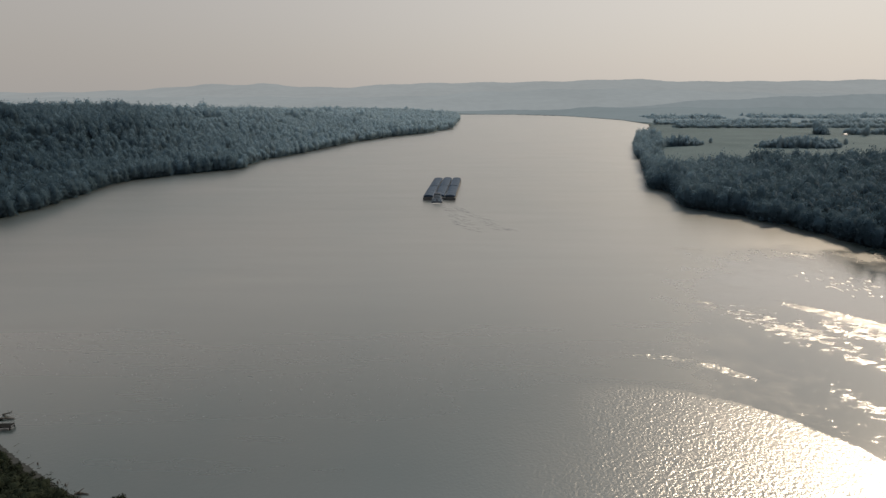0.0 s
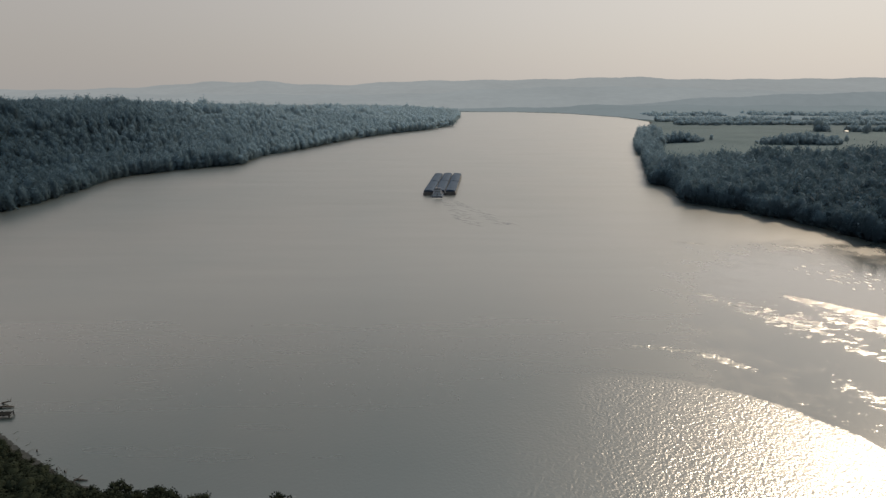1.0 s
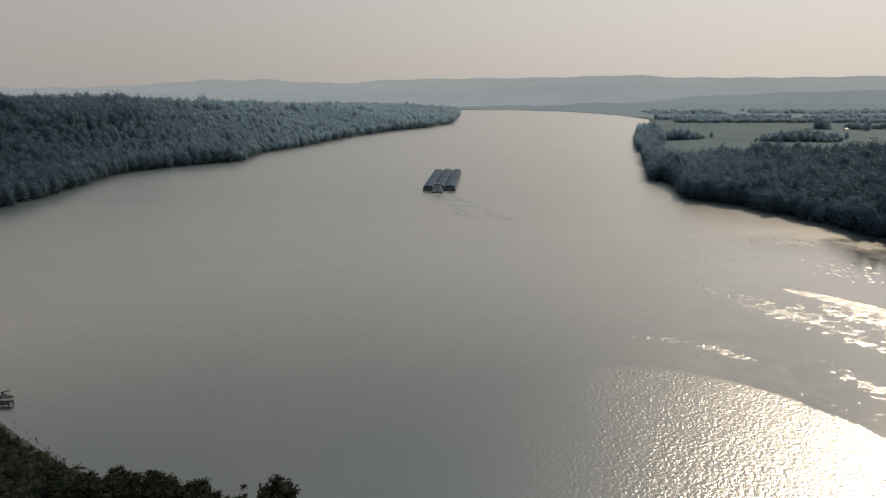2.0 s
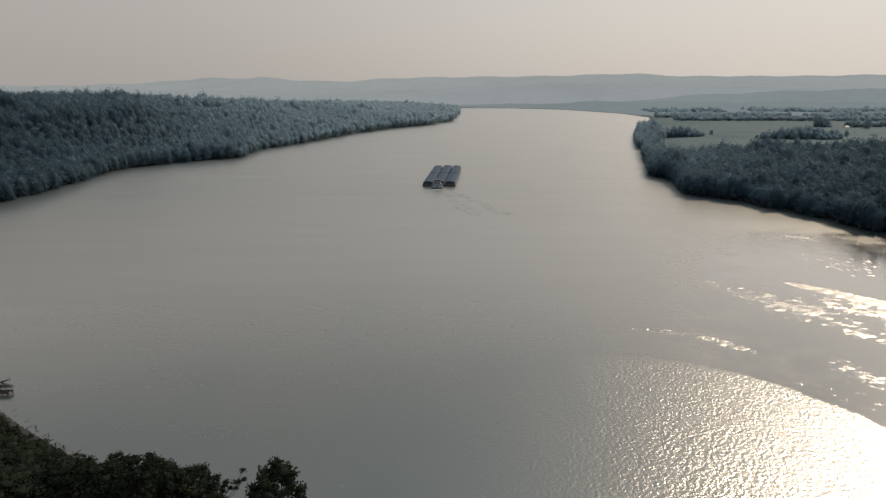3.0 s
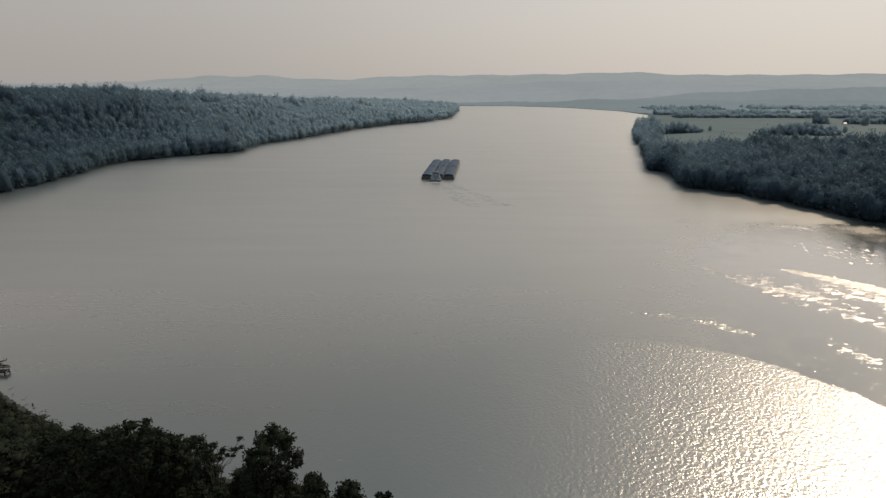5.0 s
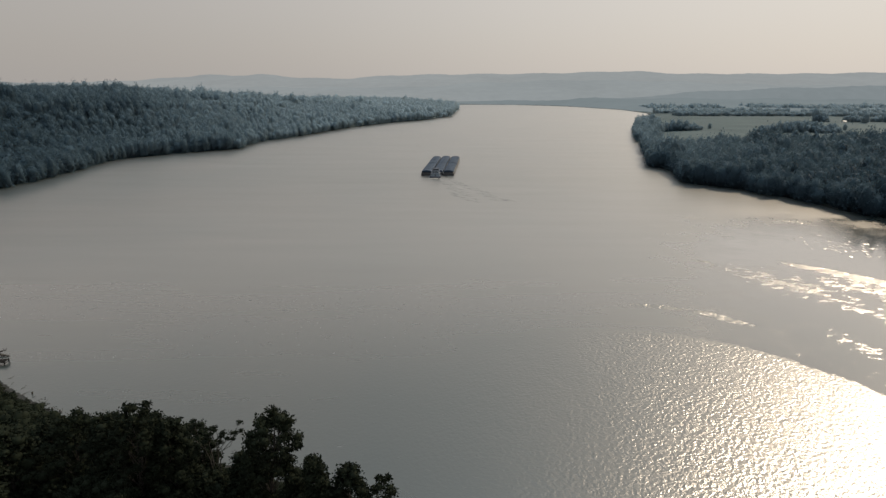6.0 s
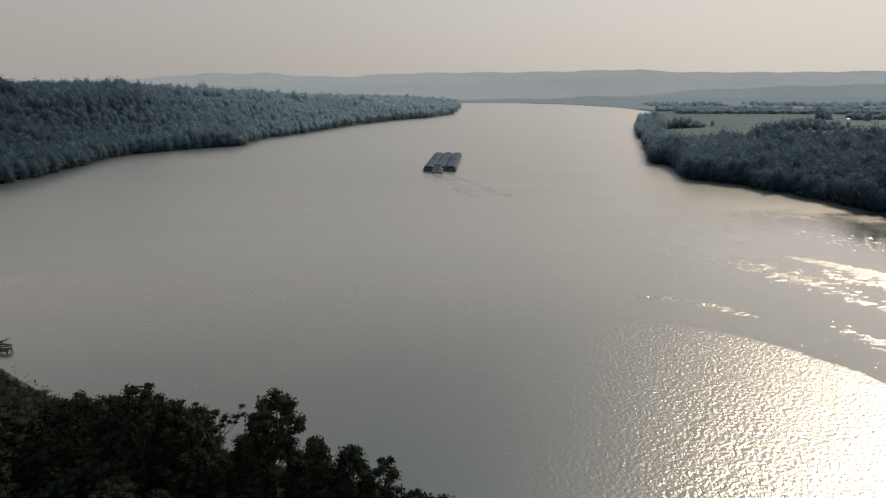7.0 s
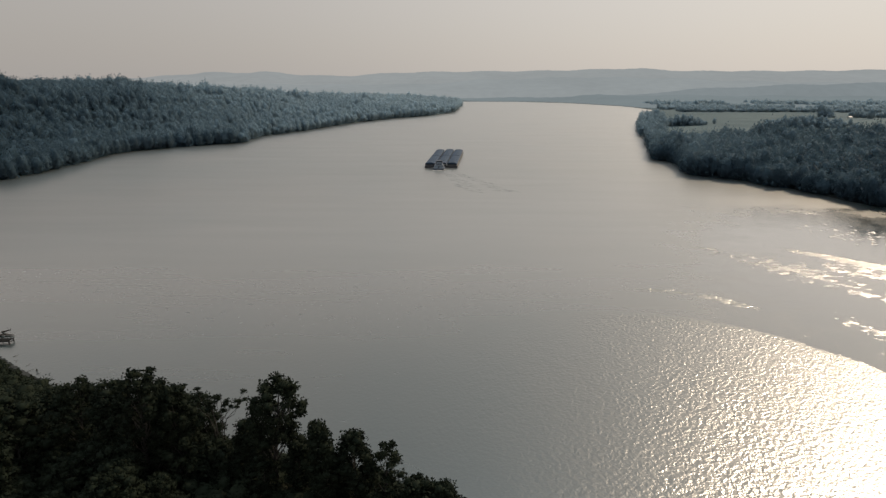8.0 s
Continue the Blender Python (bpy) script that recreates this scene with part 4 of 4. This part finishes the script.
    return tagged(root, "small white and dark river towboat pushing barges", "boat")


boat = tow_boat()
boat.matrix_basis = TOW @ pose(-1.2, 3.6, 0) @ Matrix.Diagonal((1.28, 1.0, 0.86, 1))

# the tow's wake: low crests curling away astern, and churned foam under the stern
rng = np.random.RandomState(5)
V, F, base = [], [], 0
for k in range(130):
    u, v = (0.05 + 0.35 * rng.rand() if k % 2 else 0.70 + 0.30 * rng.rand()), rng.rand() ** 1.2
    start = np.array([-4 + 9 * u + v * (14 + 34 * u), 538 - 105 * v])
    way = np.array([1.0, -1.0 - 1.4 * rng.rand()])
    way /= np.linalg.norm(way)
    side = np.array([-way[1], way[0]])
    n, length, half, high = 14, 6 + 12 * rng.rand(), 1.3 + 1.9 * rng.rand(), 0.18 + 0.34 * rng.rand()
    for i in range(n + 1):
        t = i / n
        c = start + way * length * t + side * (0.8 * math.sin(4 * t + k) + 1.5 * t * t)
        fade = math.sin(math.pi * t) ** 0.8
        for o, h in ((-1, 0.0), (-0.5, 0.45), (0, 1.0), (0.5, 0.45), (1, 0.0)):
            V.append((*(c + side * o * half), -0.03 + (high * h * fade + 0.035 * (h > 0)) * (0.75 + 0.25 * math.sin(9 * t * (1 + u) + k))))
    for i in range(n):
        for o in range(4):
            a = base + i * 5 + o
            F += [(a, a + 1, a + 6), (a, a + 6, a + 5)]
    base += 5 * (n + 1)
wake = array_mesh("wake", np.array(V), np.array(F), M_WATER, smooth=True)
tagged(wake, "low wake waves trailing behind the tow", "wake", kind="structure")
V, F, base = [], [], 0
for k in range(30):
    c = np.array([-5.2, 537.5]) + rng.randn(2) * (4.0, 2.2) + np.array([0.12, -0.35]) * 5 * rng.rand()
    r = 0.35 + 0.8 * rng.rand()
    n = 8
    ring = [(c[0] + 1.8 * r * math.cos(a) * (0.7 + 0.5 * rng.rand()), c[1] + r * math.sin(a) * (0.7 + 0.5 * rng.rand()), 0.02) for a in np.linspace(0, math.tau, n, endpoint=False)]
    V += [(c[0], c[1], 0.12)] + ring
    F += [(base, base + 1 + i, base + 1 + (i + 1) % n) for i in range(n)]
    base += n + 1
foam = array_mesh("foam", np.array(V), np.array(F), M_FOAM)
tagged(foam, "churned foam under the towboat's stern", "foam", kind="stuff")


# ---------------------------------------------------------------- shore: dock, driftwood, farmhouse
def dock():
    root = new("dock")
    root.empty_display_size = 0.5
    for k in range(26):
        b = bmesh.new()
        box(b, -7.0 + k * 0.30, -7.0 + k * 0.30 + 0.26, -1.1, 1.1, 1.12, 1.18)
        part("plank", b, M_WOOD, root)
    for sy in (-1.0, 1.0):
        b = bmesh.new()
        box(b, -7.0, 0.8, sy - 0.09, sy + 0.09, 0.86, 1.11, 0.02)
        part("beam", b, M_WOOD, root)
        for x in (-6.2, -2.9, 0.55):
            b = bmesh.new()
            tube(b, [(x, sy * 1.12, -4.0), (x, sy * 1.12, 1.35)], [0.17, 0.15], 8)
            part("post", b, M_WOOD, root)
    for x in (-6.2, 0.55):
        b = bmesh.new()
        box(b, x - 0.06, x + 0.06, -0.9, 0.9, 0.45, 0.62)
        part("crossbeam", b, M_WOOD, root)
    return tagged(root, "weathered timber dock on posts over the water", "dock")


dock().matrix_basis = pose(-140.2, 160.6, 0, 0, 0, 4)


def log(label, points, radii, twigs, seed):
    r = np.random.RandomState(seed)
    root = new("driftwood_log")
    root.empty_display_size = 0.3
    b = bmesh.new()
    tube(b, points, radii, 7)
    part("stem", b, M_DRIFT, root)
    for k in range(twigs):
        p = Vector(points[0]).lerp(Vector(points[-1]), 0.25 + 0.7 * r.rand())
        d = Vector((r.randn(), r.randn(), 0.35 + 0.6 * r.rand())).normalized() * (0.7 + 1.3 * r.rand())
        b = bmesh.new()
        tube(b, [p, p + d * 0.55 + Vector((0, 0, 0.08)), p + d], [radii[-1] * 0.7, radii[-1] * 0.5, 0.02], 5)
        part("branch", b, M_DRIFT, root)
    return tagged(root, label, "driftwood", "driftwood along the shore")


log("bare driftwood trunk afloat by the shore", [(-1.6, 0, 0.1), (0, 0.1, 0.28), (2.3, 0.0, 0.18)], [0.24, 0.22, 0.12], 2, 1).matrix_basis = pose(-98.4, 129.6, 0, 0, 0, -4)
log("broken limb crossing a driftwood trunk", [(-1.2, -1.3, 0.0), (0, 0.1, 0.55), (0.9, 1.2, 1.0)], [0.2, 0.17, 0.09], 1, 2).matrix_basis = pose(-98.9, 129.4, 0)
log("dark tangle of driftwood beside the dock", [(-3.0, 0, 0.2), (0, 0.3, 0.45), (3.2, 0, 0.25)], [0.4, 0.32, 0.15], 4, 3).matrix_basis = pose(-146.0, 165.6, 0, 0, 0, 8)
log("grey snag lying in the shallows", [(-2.0, 0, 0.2), (0, 0.2, 0.8), (1.6, 0, 1.2)], [0.3, 0.22, 0.1], 5, 4).matrix_basis = pose(-146.5, 168.0, 0, 0, 0, -10)
rng = np.random.RandomState(8)
for k in range(8):
    u = (k + 0.6 * rng.rand()) / 8
    x = -134 + 34 * u
    y = 150.6 - 0.60 * (x + 135) + 0.6 + 2.6 * rng.rand() ** 2
    n = 0.4 + 0.6 * rng.rand()
    ob = log("thin stick washed up at the waterline", [(-n, 0, 0.02), (0, 0.12 * rng.randn(), 0.12), (n, 0, 0.05 + 0.4 * rng.rand() ** 2)], [0.06, 0.045, 0.02], k % 2, 30 + k)
    ob.matrix_basis = pose(x, y, 0.02, 0, 0, 180 * rng.rand())
for k, (x, y) in enumerate([(-118.7, 142.2), (-107.5, 134.0), (-104.6, 132.9)]):
    ob = log("stump tip standing out of the water", [(0, 0, -1.0), (0.05, 0, 0.1), (0.08, 0.04, 0.7)], [0.24, 0.22, 0.16], 0, 60 + k)
    ob.matrix_basis = pose(x, y, 0)


def farm_house():
    root = new("house")
    b = bmesh.new()
    box(b, -6, 6, -4, 4, -0.3, 4.2)
    wall = part("wall", b, M_HOUSE, root, "white boarded walls")
    for x in (-3.5, 0.0, 3.5):
        b = bmesh.new()
        box(b, x - 0.5, x + 0.5, -4.05, -3.98, 1.2, 2.8)
        part("window", b, M_WINDOW, wall)
    b = bmesh.new()
    rows = [[b.verts.new((x, y, z)) for y, z in ((-4.6, 4.0), (0, 6.6), (4.6, 4.0), (4.6, 3.8), (-4.6, 3.8))] for x in (-6.4, 6.4)]
    for i in range(5):
        b.faces.new((rows[0][i], rows[1][i], rows[1][(i + 1) % 5], rows[0][(i + 1) % 5]))
    b.faces.new(rows[0])
    b.faces.new(rows[1][::-1])
    bmesh.ops.recalc_face_normals(b, faces=b.faces)
    part("roof", b, M_ROOF, root, "pale metal roof")
    return tagged(root, "small white farmhouse among trees by the fields", "house")


stand(farm_house(), 893.0, 1278.0, 0.3, 0.8)
